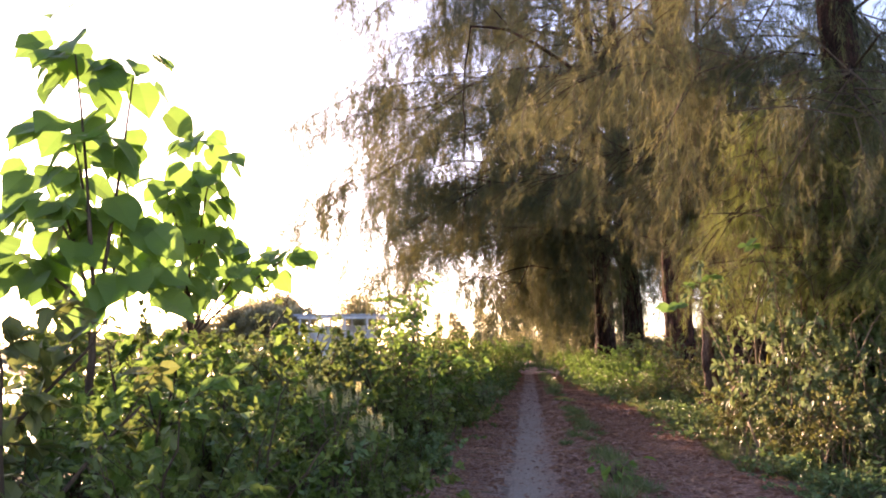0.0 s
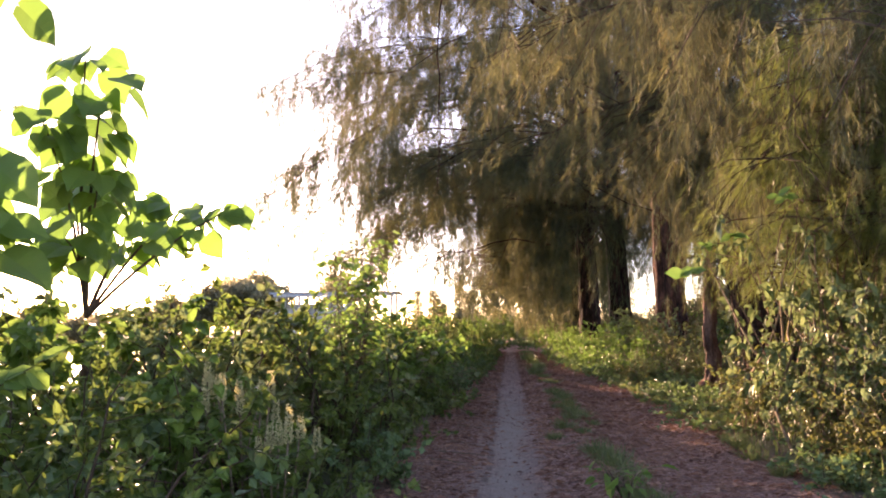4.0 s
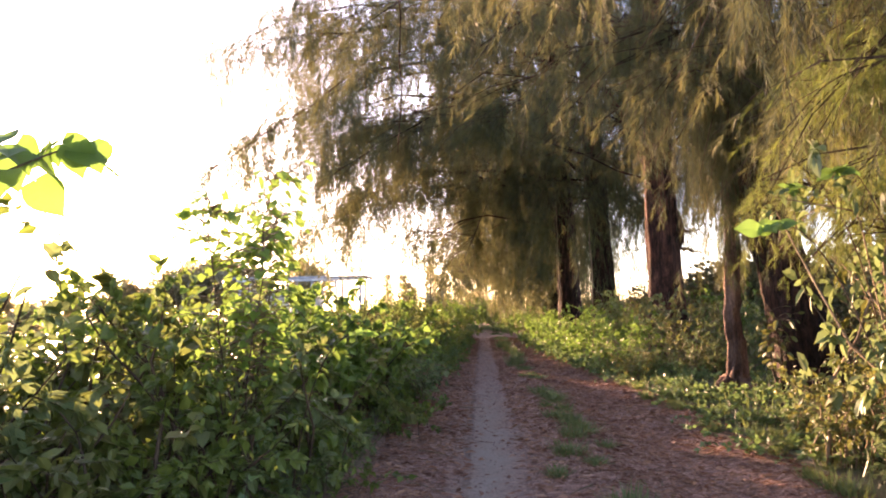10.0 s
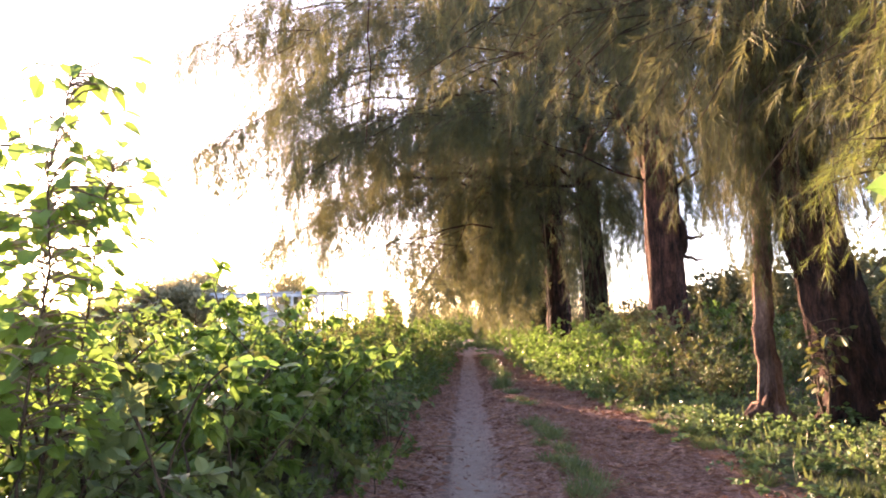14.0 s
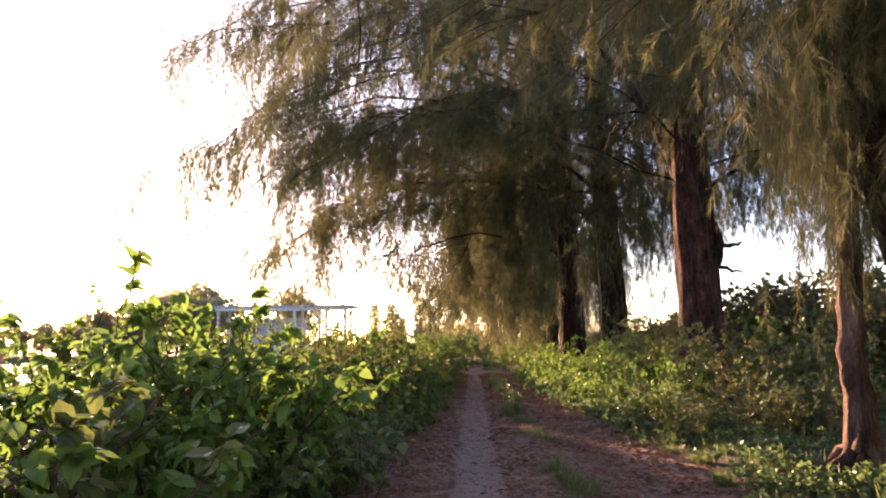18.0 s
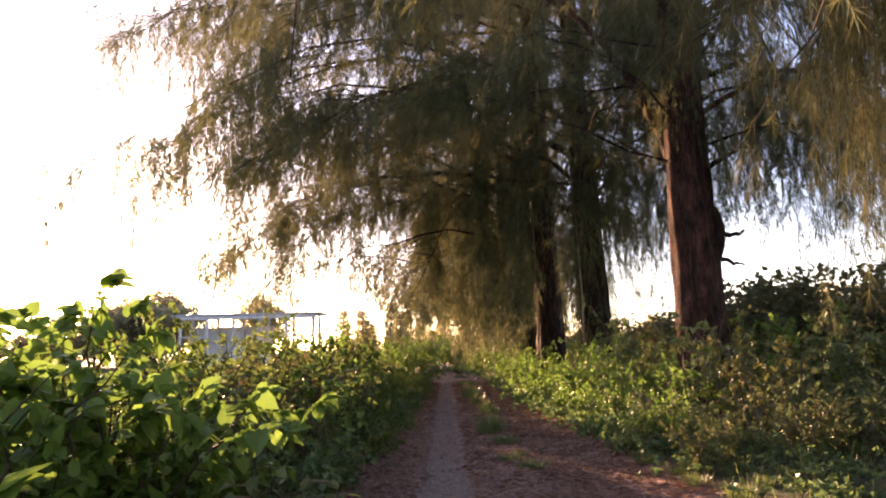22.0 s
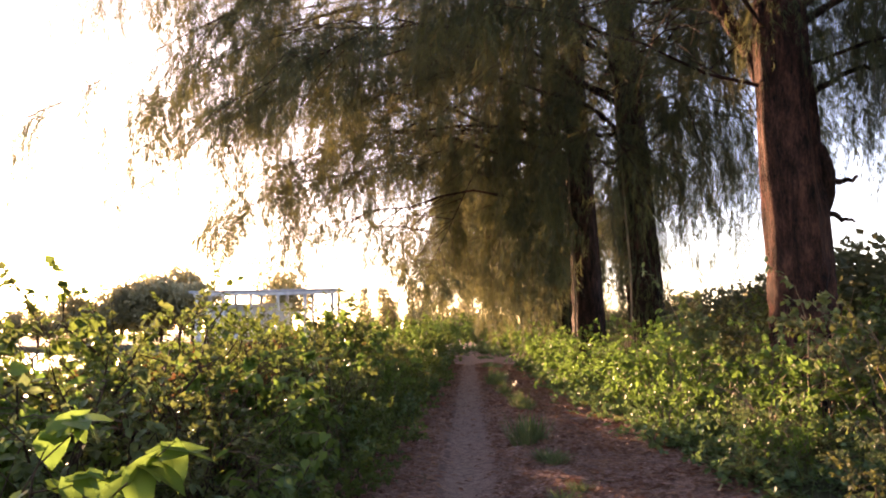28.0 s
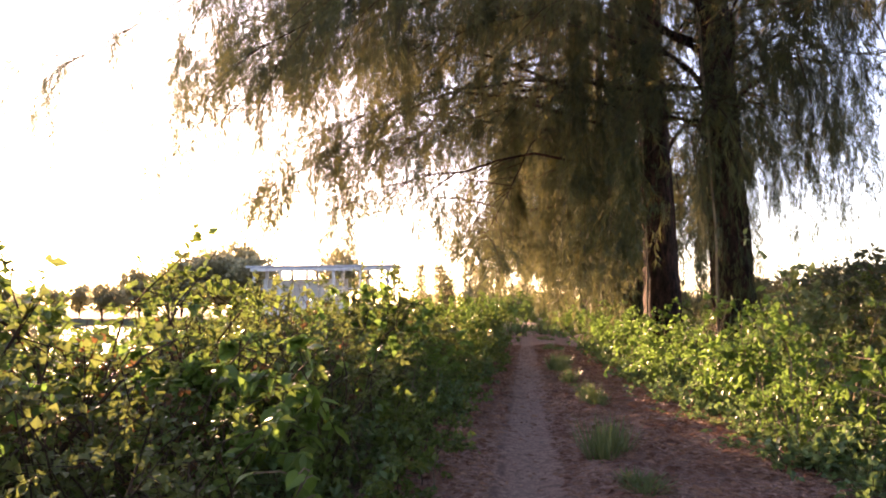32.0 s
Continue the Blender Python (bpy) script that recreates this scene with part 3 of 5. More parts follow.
    n3 = 8 if far else 14
    P3 = along(lp, rng.uniform(0.1, 1.0, (limbs, n3))).reshape(-1, 3) + rng.normal(0, 0.08, (limbs * n3, 3))
    D3 = np.stack([rng.normal(0, 0.4, len(P3)), rng.normal(0, 0.4, len(P3)), -rng.uniform(0.5, 1.2, len(P3))], -1)
    P, D = np.concatenate([P1, P2, P3]), np.concatenate([D1, D2, D3])
    P = P + rng.normal(0, 0.05, P.shape)
    L = rng.uniform(0.32, 0.8, len(P)) * (0.75 + 0.25 * spray) * (0.6 if height < 8 else 1.0)
    if clothed:
        z = rng.uniform(clothed[0], clothed[1], clothed[2])
        a = rng.uniform(0, 6.28, clothed[2])
        rr = np.interp(z, axis[:, 2], tr) * rng.uniform(1.0, 1.5, len(z))
        P = np.concatenate([P, np.stack([np.interp(z, axis[:, 2], axis[:, 0]) + rr * np.cos(a), np.interp(z, axis[:, 2], axis[:, 1]) + rr * np.sin(a), z], -1)])
        D = np.concatenate([D, np.stack([0.25 * np.cos(a), 0.25 * np.sin(a), -np.ones(len(z))], -1)])
        L = np.concatenate([L, rng.uniform(0.3, 0.6, len(z)) * (1.2 if far else 1.0)])
    lowz = np.interp(P[:, 0] + at[0], (at[0] - reach[0], at[0] - 1.5, at[0] + 1.5, at[0] + reach[1]), (low[0], low[1], low[2], low[2]))
    ok = P[:, 2] - L > lowz - 0.6
    if clothed:
        ok[-clothed[2]:] = True
    if bare:
        ok &= ~((np.abs(P[:, 0] - 0.15 * P[:, 1]) < 0.8) & (P[:, 1] < 0.2) & (P[:, 1] > -4.0) & (P[:, 2] - L < bare))
    P, D, L = P[ok], D[ok], L[ok]
    needles(tree, rng, P, D, L * (1.35 if far else 1.0), FAR_PLUMES if far else FINE_PLUMES if spray < 0.7 else PLUMES, mat, "drooping olive and brown needle sprays")
    return tree


ROW = "tall casuarina with fluted red-brown trunk and drooping olive needle curtains"
low_tree = casuarina("casuarina_tree", 11, (5.6, 12.4, 0), 19, 0.40, (-0.3, 0.2), (3.2, 4.5), (2.8, 2.4, 1.7), 28, 2.8, 1.1, clothed=(1.8, 8.0, 420), seen=8.5, spray=0.48, label="dark casuarina with low hanging brown needle sprays beside the track")
leaning = casuarina("casuarina_tree", 23, (5.35, 17.6, 0), 22, 0.43, (-1.15, 0.1), (4.2, 5.5), (5.2, 5.0, 3.8), 24, 5.0, 1.1, clothed=(3.0, 7.5, 360), seen=10, spray=0.5, label="leaning thick casuarina trunk with flared foot and hanging needle sprays")
slender = casuarina("casuarina_tree", 31, (4.2, 18.05, 0), 12, 0.15, (0.1, 0.0), (1.8, 2.0), (3.4, 3.4, 3.0), 10, 3.8, 1.0, clothed=(2.1, 6.5, 420), spray=0.48, bark=PEEL, label="slender casuarina stem with reddish peeling foot and spreading roots")
straight = casuarina("casuarina_tree", 47, (5.46, 27.15, 0), 24, 0.53, (-0.05, 0.1), (7.0, 8.0), (6.4, 5.6, 4.0), 34, 5.2, 0.95, clothed=(5.6, 12.0, 420), seen=13, spray=0.8, bark=SUNRED_BARK, lower=1.35, bare=5.4, label="straight casuarina with red sunlit bark and dead branch stubs")
clad = casuarina("casuarina_tree", 53, (4.95, 36.0, 0), 26, 0.52, (-0.25, 0.0), (14.9, 6.5), (5.0, 6.6, 4.2), 46, 5.4, 1.45, tend=0.5, clothed=(0.9, 5.6, 620), seen=19.5, lower=1.2, label="casuarina with needle sprays clinging to its yellowish trunk")
third = casuarina("casuarina_tree", 61, (4.1, 40.3, 0), 29, 0.54, (-0.1, 0.0), (20.2, 4.5), (4.8, 2.0, 4.4), 50, 4.6, 1.35, tend=0.5, seen=21.5, bare=10.0, label=ROW)
first_far = casuarina("casuarina_tree", 71, (4.5, 49.5, 0), 30, 0.5, (-0.2, 0.0), (24.0, 3.6), (6.2, 1.4, 2.4), 42, 3.0, 1.1, tend=0.4, clothed=(1.0, 8.0, 700), far=True, label=ROW)
second_far = casuarina("casuarina_tree", 83, (4.3, 58.0, 0), 26, 0.5, (0.2, 0.0), (13.0, 3.4), (6.5, 2.2, 2.2), 32, 3.2, 0.7, tend=0.3, far=True, label=ROW)
third_far = casuarina("casuarina_tree", 89, (4.3, 66.5, 0), 24, 0.5, (0.2, 0.0), (11.0, 3.4), (6.5, 3.0, 3.0), 26, 3.6, 0.65, tend=0.3, far=True, label=ROW)
for i in range(1, 4):
    copy_thing(third_far, pose(4.3 + 0.5 * math.sin(i * 2.3), 66.5 + 9.6 * i, 0, 0, 0, (i * 17) % 40 - 20))
YOUNG = "young casuarina with soft yellow-green needle sprays on the verge"
casuarina("young_casuarina", 97, (4.75, 12.1, 0), 6.0, 0.06, (-0.5, -0.4), (1.9, 1.8), (2.1, 1.9, 1.6), 28, 1.5, 0.9, spray=0.5, lower=0.9, mat=SOFT_NEEDLE, label=YOUNG, group=VERGE)
casuarina("young_casuarina", 98, (5.7, 10.9, 0), 5.2, 0.06, (0.1, -0.2), (1.8, 2.2), (2.0, 1.8, 1.5), 24, 1.4, 0.9, spray=0.5, lower=0.9, mat=SOFT_NEEDLE, label=YOUNG, group=VERGE)


def limb_part(name, tree, path, r0, r1, label="", swollen=0.0, bark=BARK):
    pth = np.array([path])
    k = pth.shape[1]
    s = np.linspace(0, 1, k)
    fine = np.linspace(0, 1, 10)
    pth = np.stack([np.interp(fine, s, pth[0, :, i]) for i in range(3)], -1)[None]
    pth[0, 1:-1] += np.random.RandomState(len(tree.children)).normal(0, 0.025, (8, 3))
    v, q = tubes(pth, (np.linspace(r0, r1, 10) + swollen * np.sin(np.linspace(0, math.pi, 10)))[None], 9)
    under(name, mesh_from(name, v, q, bark, True), tree, label)


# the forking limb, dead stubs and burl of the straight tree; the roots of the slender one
limb_part("limb", straight, [(-0.2, 0, 4.6), (-0.45, 0.3, 5.6), (-0.75, 0.8, 6.8), (-1.5, 1.5, 8.6), (-2.6, 2.2, 10.4)], 0.19, 0.05, "red-lit forking limb", bark=SUNRED_BARK)
limb_part("limb", straight, [(-0.5, 0.4, 5.8), (-0.35, 0.3, 6.6), (-0.3, 0.1, 7.8), (-0.4, -0.3, 9.5)], 0.10, 0.03)
limb_part("branch_stub", straight, [(0.25, 0, 3.75), (0.7, 0.25, 3.72), (0.98, 0.3, 3.85)], 0.07, 0.025, "broken dead branch stub")
limb_part("branch_stub", straight, [(0.25, 0.2, 3.3), (0.8, 0.6, 3.2), (1.15, 0.8, 3.16)], 0.06, 0.02, "broken dead branch stub")
limb_part("branch_stub", straight, [(0.25, 0.1, 5.2), (0.9, 0.2, 5.6), (1.6, 0.2, 5.7)], 0.06, 0.02, "broken dead branch stub")
limb_part("burl", straight, [(0.1, -0.05, 2.9), (0.26, -0.05, 3.5), (0.28, -0.05, 4.0), (0.1, -0.05, 4.6)], 0.04, 0.04, swollen=0.11)
limb_part("limb", straight, [(-0.3, -0.3, 8.2), (-3.0, -2.5, 10.4), (-5.6, -4.8, 11.4), (-7.0, -6.2, 11.2), (-7.2, -6.4, 9.8)], 0.08, 0.022, "long limb arching over the track")
limb_part("twig", straight, [(-7.2, -6.4, 9.8), (-7.25, -6.42, 8.0), (-7.2, -6.45, 6.4), (-7.3, -6.4, 4.9)], 0.02, 0.008, "bare twig hanging over the track")
for i, (a, ln) in enumerate(((200, 0.9), (240, 0.6), (285, 0.75), (330, 0.7), (160, 0.7), (60, 0.6))):
    ca, sa = math.cos(radians(a)), math.sin(radians(a))
    limb_part("root", slender, [(0, 0, 0.75), (0.12 * ca, 0.12 * sa, 0.32), (0.4 * ln * ca, 0.4 * ln * sa, 0.13), (1.2 * ln * ca, 1.2 * ln * sa, -0.05)], 0.10, 0.035, bark=PEEL)


def curtain(tree, path, r0, r1, strings, length, seed):
    """A limb of a tree with long hanging strings of needles along it."""
    rng = np.random.RandomState(seed)
    limb_part("limb", tree, path, r0, r1)
    s = np.linspace(0, 1, len(path))
    t = rng.uniform(0.12, 1.0, strings)
    h0 = np.stack([np.interp(t, s, [q[i] for q in path]) for i in range(3)], -1) + rng.normal(0, 1, (strings, 3)) * (0.35, 0.35, 0.12)
    hl = rng.uniform(length[0], length[1], strings)
    hp = bent(h0, np.stack([rng.normal(0, 0.14, strings), rng.normal(0, 0.14, strings), -np.ones(strings)], -1), hl, np.zeros(strings), 4, rng)
    v, q = tubes(hp[:, ::3], np.full((strings, 2), 0.003), 3)
    under("twigs", mesh_from("twigs", v, q, TWIG), tree, kind="stuff")
    own = np.repeat(np.arange(strings), np.maximum((hl / 0.3).astype(int), 2))
    P = along(hp[own], rng.uniform(0, 1, (len(own), 1)))[:, 0]
    P += rng.normal(0, 0.05, P.shape)
    D = np.stack([rng.normal(0, 0.2, len(P)), rng.normal(0, 0.2, len(P)), -np.ones(len(P))], -1)
    needles(tree, rng, P, D, rng.uniform(0.35, 0.7, len(P)), FINE_PLUMES)


def column(tree, x, y, top, bottom, radius, strings, seed):
    """A thick column of needle strings that hangs from one limb nearly to the ground."""
    rng = np.random.RandomState(seed)
    limb_part("limb", tree, [(0, 0, top - 1.6), (0.5 * x, 0.5 * y, top - 0.5), (x, y, top)], 0.07, 0.02)
    a, r = rng.uniform(0, 6.28, strings), radius * np.sqrt(rng.uniform(0, 1, strings))
    h0 = np.stack([x + r * np.cos(a), y + r * np.sin(a), top + rng.uniform(-3.5, 0.5, strings)], -1)
    hl = (h0[:, 2] - bottom) * rng.uniform(0.3, 1.0, strings) ** 0.7
    hp = bent(h0, np.stack([rng.normal(0, 0.05, strings), rng.normal(0, 0.05, strings), -np.ones(strings)], -1), hl, np.zeros(strings), 4, rng)
    v, q = tubes(hp[:, ::3], np.full((strings, 2), 0.004), 3)
    under("twigs", mesh_from("twigs", v, q, TWIG), tree, kind="stuff")
    own = np.repeat(np.arange(strings), np.maximum((hl / 0.3).astype(int), 1))
    P = along(hp[own], rng.uniform(0, 1, (len(own), 1)))[:, 0]
    P += rng.normal(0, 0.06, P.shape)
    D = np.stack([rng.normal(0, 0.2, len(P)), rng.normal(0, 0.2, len(P)), -np.ones(len(P))], -1)
    needles(tree, rng, P, D, rng.uniform(0.5, 0.95, len(P)), FAR_PLUMES)


# low curtains on the field side and over the track
curtain(straight, [(0.2, 0, 6.4), (1.2, -0.6, 7.0), (2.4, -1.2, 6.9), (3.6, -1.6, 6.2)], 0.07, 0.02, 100, (1.2, 3.9), 901)
curtain(straight, [(0.2, 0.2, 7.2), (1.5, 0.8, 7.8), (3.0, 1.5, 7.4), (4.6, 2.0, 6.4)], 0.07, 0.02, 95, (1.2, 4.2), 902)
curtain(straight, [(0, 0.3, 8.4), (1.4, -0.4, 9.2), (3.2, -1.0, 8.9), (5.0, -1.4, 7.8)], 0.08, 0.02, 65, (1.0, 4.4), 903)
curtain(slender, [(0, 0, 4.4), (-0.2, -0.25, 5.6), (-0.45, -0.3, 6.6)], 0.035, 0.012, 70, (1.2, 3.2), 906)
curtain(slender, [(0.05, 0, 4.8), (0.3, 0.2, 5.8), (0.6, 0.1, 6.6)], 0.035, 0.012, 50, (1.0, 2.8), 907)
curtain(leaning, [(-0.6, 0, 5.4), (-1.0, -0.8, 6.4), (-1.4, -1.5, 6.9)], 0.06, 0.015, 90, (1.0, 3.2), 908)
curtain(leaning, [(-0.4, 0, 5.8), (0.8, -0.5, 6.6), (2.2, -0.9, 6.4), (3.4, -1.0, 5.8)], 0.06, 0.015, 110, (0.8, 3.0), 909)
curtain(low_tree, [(-0.3, -0.1, 3.4), (-1.1, -0.4, 4.6), (-2.2, -0.3, 4.7)], 0.05, 0.015, 90, (0.8, 2.4), 910)
curtain(low_tree, [(-0.3, 0.3, 3.8), (-0.9, 1.2, 5.0), (-1.6, 2.2, 5.2)], 0.05, 0.015, 100, (0.8, 3.0), 911)
curtain(low_tree, [(0, 0.5, 4.2), (0.2, 1.6, 5.2), (0.2, 2.8, 5.2)], 0.05, 0.015, 90, (0.8, 3.2), 912)
curtain(clad, [(0.3, 0, 6.6), (1.3, -0.5, 7.4), (2.6, -0.9, 7.0)], 0.06, 0.015, 60, (1.5, 5.2), 913)
curtain(clad, [(0.3, 0.2, 7.6), (1.6, 0.6, 8.4), (3.4, 0.9, 7.6)], 0.06, 0.015, 60, (1.5, 5.6), 914)
# columns that hang low beside the further trunks
for k, (tree, x, y, top, bottom, radius) in enumerate(((clad, -2.4, -0.5, 8.0, 1.9, 0.38), (clad, -3.4, 0.2, 9.0, 1.7, 0.5), (third, -1.6, -0.4, 8.5, 1.3, 0.42), (third, -3.0, 0.7, 9.0, 1.1, 0.5), (third, -4.6, 0.2, 8.5, 3.0, 0.5), (third, 1.5, 1.2, 7.5, 1.6, 0.4), (first_far, -1.3, -1.2, 8.0, 0.9, 0.5), (first_far, -3.4, -0.6, 8.5, 1.0, 0.6),
                                                       (first_far, 1.4, -0.4, 7.0, 1.2, 0.5), (second_far, -2.6, -0.8, 7.5, 1.0, 0.6), (second_far, 0.6, -1.0, 7.0, 1.0, 0.5))):
    column(tree, x, y, top, bottom, radius, int(56 * radius), 920 + k)
# high curtains over the pond side
curtain(clad, [(-0.3, 0, 7.6), (-3.0, -0.5, 9.2), (-6.0, -0.8, 9.4), (-9.5, -1.0, 8.4)], 0.08, 0.02, 190, (0.8, 2.8), 940)
curtain(clad, [(-0.3, 0.4, 9.0), (-2.5, 1.0, 11.0), (-5.5, 1.6, 11.2), (-8.0, 1.8, 10.4)], 0.08, 0.02, 150, (0.8, 3.0), 941)
curtain(third, [(-0.3, 0, 9.6), (-4.0, -0.5, 11.6), (-8.0, -0.8, 11.8), (-12.0, -1.0, 10.6)], 0.08, 0.02, 200, (1.0, 3.2), 942)


def hanging_vine(x, y, top, bottom, r, seed):
    """A thin bare vine that hangs from a high limb beside a trunk."""
    rng = np.random.RandomState(seed)
    z = np.linspace(top, bottom, 16)
    w = rng.normal(0, 0.04, (16, 2)).cumsum(0) * 0.6
    p = np.stack([0.35 * (top - z) / top + w[:, 0] - w[-1, 0] - 0.35, w[:, 1] - w[-1, 1], z], -1)
    v, q = tubes(p[None], np.full((1, 16), r), 6)
    ob = new("hanging_vine", mesh_from("hanging_vine", v, q, PALE_STEM, True))
    ob.matrix_basis = pose(x, y, 0)
    tagged(ob, "thin pale vine hanging down beside a casuarina trunk", "vine", "hanging vines by the trunks")


hanging_vine(4.35, 35.0, 10.5, -0.05, 0.03, 951)
hanging_vine(3.55, 39.6, 9.0, -0.05, 0.03, 952)


# ---- shrubs and weeds ----
def shrub_meshes(seed, h, w, stems, leaves, leaf, shape, mat, stem_mat=TWIG, hang=0.3, floor=0.05, aspect=0.62, clump=15):
    """The stems and the leaves of a shrub of height h and width w; returns two meshes."""
    rng = np.random.RandomState(seed)
    az = rng.uniform(0, 6.28, stems)
    lean = rng.uniform(0.05, 1.0, stems) ** 0.7 * w / 2
    s0 = np.stack([rng.normal(0, 0.10 * w, stems), rng.normal(0, 0.10 * w, stems), np.full(stems, -0.08)], -1)
    hh = h * rng.uniform(0.62, 1.05, stems) * np.sqrt(np.clip(1.08 - (lean / (w / 2)) ** 2 * 0.55, 0.2, 1))
    tip = s0 + np.stack([lean * np.cos(az), lean * np.sin(az), hh], -1)
    k = 7
    s = np.linspace(0, 1, k)
    sp = s0[:, None] + (tip - s0)[:, None] * np.stack([s ** 1.5, s ** 1.5, s ** 0.85], -1)[None]
    sp += (rng.normal(0, 1, sp.shape).cumsum(1) * 0.035 * h) * (s[None, :, None] > 0)
    thick = rng.uniform(0.008, 0.016, stems) * h ** 0.5
    stem_mes = []
    for i in range(stems):
        v1, q1 = tubes(sp[i:i + 1], (np.linspace(1, 0.3, k) * thick[i])[None], 4)
        stem_mes.append(mesh_from("stem", v1, q1, stem_mat, True))
    # twigs
    nt = max(3, int(leaves / stems / clump))
    p0 = along(sp, rng.uniform(0.12, 1.0, (stems, nt))).reshape(-1, 3)
    out = p0.copy()
    out[:, 2] = 0.25
    way = unit(out) * 0.7 + rng.normal(0, 0.55, p0.shape) + np.array((0, 0, 0.35))
    tl = rng.uniform(0.14, 0.5, len(p0)) * (0.6 + 0.35 * h)
    tp = bent(p0, way, tl, rng.uniform(0, 0.6, len(p0)), 4, rng)
    v2, q2 = tubes(tp[:, ::3], np.array([[0.005, 0.002]]) * np.ones((len(tp), 1)), 3)
    twig_me = mesh_from("twigs", v2, q2, stem_mat)
    nl = max(2, int(round(leaves / len(tp))))
    P = along(tp, rng.uniform(0.0, 1.0, (len(tp), nl)) ** 0.7).reshape(-1, 3)
    D = np.repeat(unit(tp[:, -1] - tp[:, 0]), nl, 0) * 0.6 + rng.normal(0, 0.6, P.shape) + np.array((0, 0, -hang))
    N = np.array((0, 0, 1.0)) + rng.normal(0, 0.42, P.shape)
    L = leaf * rng.uniform(0.35, 1.3, len(P))
    ok = P[:, 2] > floor
    tv, tf = shape
    v, f = scatter(tv, tf, P[ok], D[ok], N[ok], L[ok], (L * rng.uniform(0.85, 1.15, len(L)))[ok] * aspect / 0.8)
    return stem_mes, twig_me, mesh_from("foliage", v, f, mat)


OV, HE, LA = (OVATE_V, OVATE_F), (HEART_V, HEART_F), (LANCE_V, LANCE_F)


def shrub_kind(name, label, category, group, variants):
    """Prototypes of a kind of shrub, kept as data: a list of mesh pairs with what to say of them."""
    return [(name, label, category, group, m) for m in variants]


dense = shrub_kind("leafy_shrub", "dense green leafy shrub in the thicket by the track", "shrub", THICKET,
                   [shrub_meshes(200 + i, 1.55 + 0.1 * (i % 3), 1.9, 11, (1900, 1500, 1150)[i % 3], (0.085, 0.11, 0.135)[i % 3], OV, (LEAF, LEAF, MIXED, LEAF, PALELEAF, LIME)[i]) for i in range(6)])
vine = shrub_kind("vine_mound", "mound of bright green heart-leaved vines over shrubs", "vine", THICKET,
                  [shrub_meshes(230 + i, 1.5, 2.0, 11, 1000, 0.125, HE, LIME, hang=0.6) for i in range(4)])
distant = shrub_kind("leafy_shrub", "green leafy shrub further along the track", "shrub", THICKET,
                     [shrub_meshes(250 + i, 1.5, 2.0, 9, 1050, 0.12, LA, LIME if i == 2 else LEAF) for i in range(3)])
fine = shrub_kind("wiry_shrub", "wiry shrub with fine yellowing leaves in the thicket", "shrub", THICKET,
                  [shrub_meshes(240 + i, 1.5, 1.9, 14, 2600, 0.066, LA, LEAF if i % 2 else MIXED, hang=0.2) for i in range(4)])
lowweed = shrub_kind("weed_clump", "low tangled green weed clump at the track edge", "weed", THICKET,
                     [shrub_meshes(260 + i, 0.62, 1.3, 12, 760, 0.08, LA, (LEAF, CLOVER, LEAF)[i]) for i in range(3)])
brown = shrub_kind("withered_shrub", "withered brown shrub with bare twigs in the thicket", "shrub", THICKET,
                   [shrub_meshes(280 + i, 1.3, 1.6, 16, 520, 0.06, LA, DRY) for i in range(2)])
lit = shrub_kind("glossy_shrub", "glossy small-leaved shrub catching the low sun", "shrub", VERGE,
                 [shrub_meshes(300 + i, 1.75, 2.3, 15, 1650, 0.092, OV, GLOSS if i == 0 else PALELEAF, stem_mat=PALE_STEM, hang=0.4) for i in range(4)])
fresh = shrub_kind("green_shrub", "light green leafy shrub on the field side", "shrub", VERGE,
                   [shrub_meshes(330 + i, 1.4, 2.0, 12, 1300, 0.10, OV, LIME, stem_mat=PALE_STEM) for i in range(3)])
creeper = shrub_kind("ground_weed", "low leafy ground weeds on the verge", "weed", VERGE,
                     [shrub_meshes(350 + i, 0.30, 1.3, 14, 520, 0.07, LA, CLOVER, hang=0.0, floor=0.0, aspect=0.7) for i in range(4)])


def plant(proto, x, y, turn=0.0, size=1.0, tall=1.0, label=None):
    name, text, cat, group, (stem_mes, twig_me, leaf_me) = proto
    z = float(relief(np.array(x), np.array(y)))
    e = thing(name, label or text, cat, group)
    e.matrix_basis = Matrix.Translation((x, y, z)) @ Matrix.Rotation(radians(turn), 4, "Z") @ Matrix.Diagonal((size, size, size * tall, 1))
    for me in stem_mes if y < 27 and -4 < x < 5.5 and "weed" not in name else stem_mes[:4]:
        under("stem", me, e)
    under("twigs", twig_me, e, kind="stuff")
    under("foliage", leaf_me, e, kind="stuff")
    return e


R = random.Random(7)
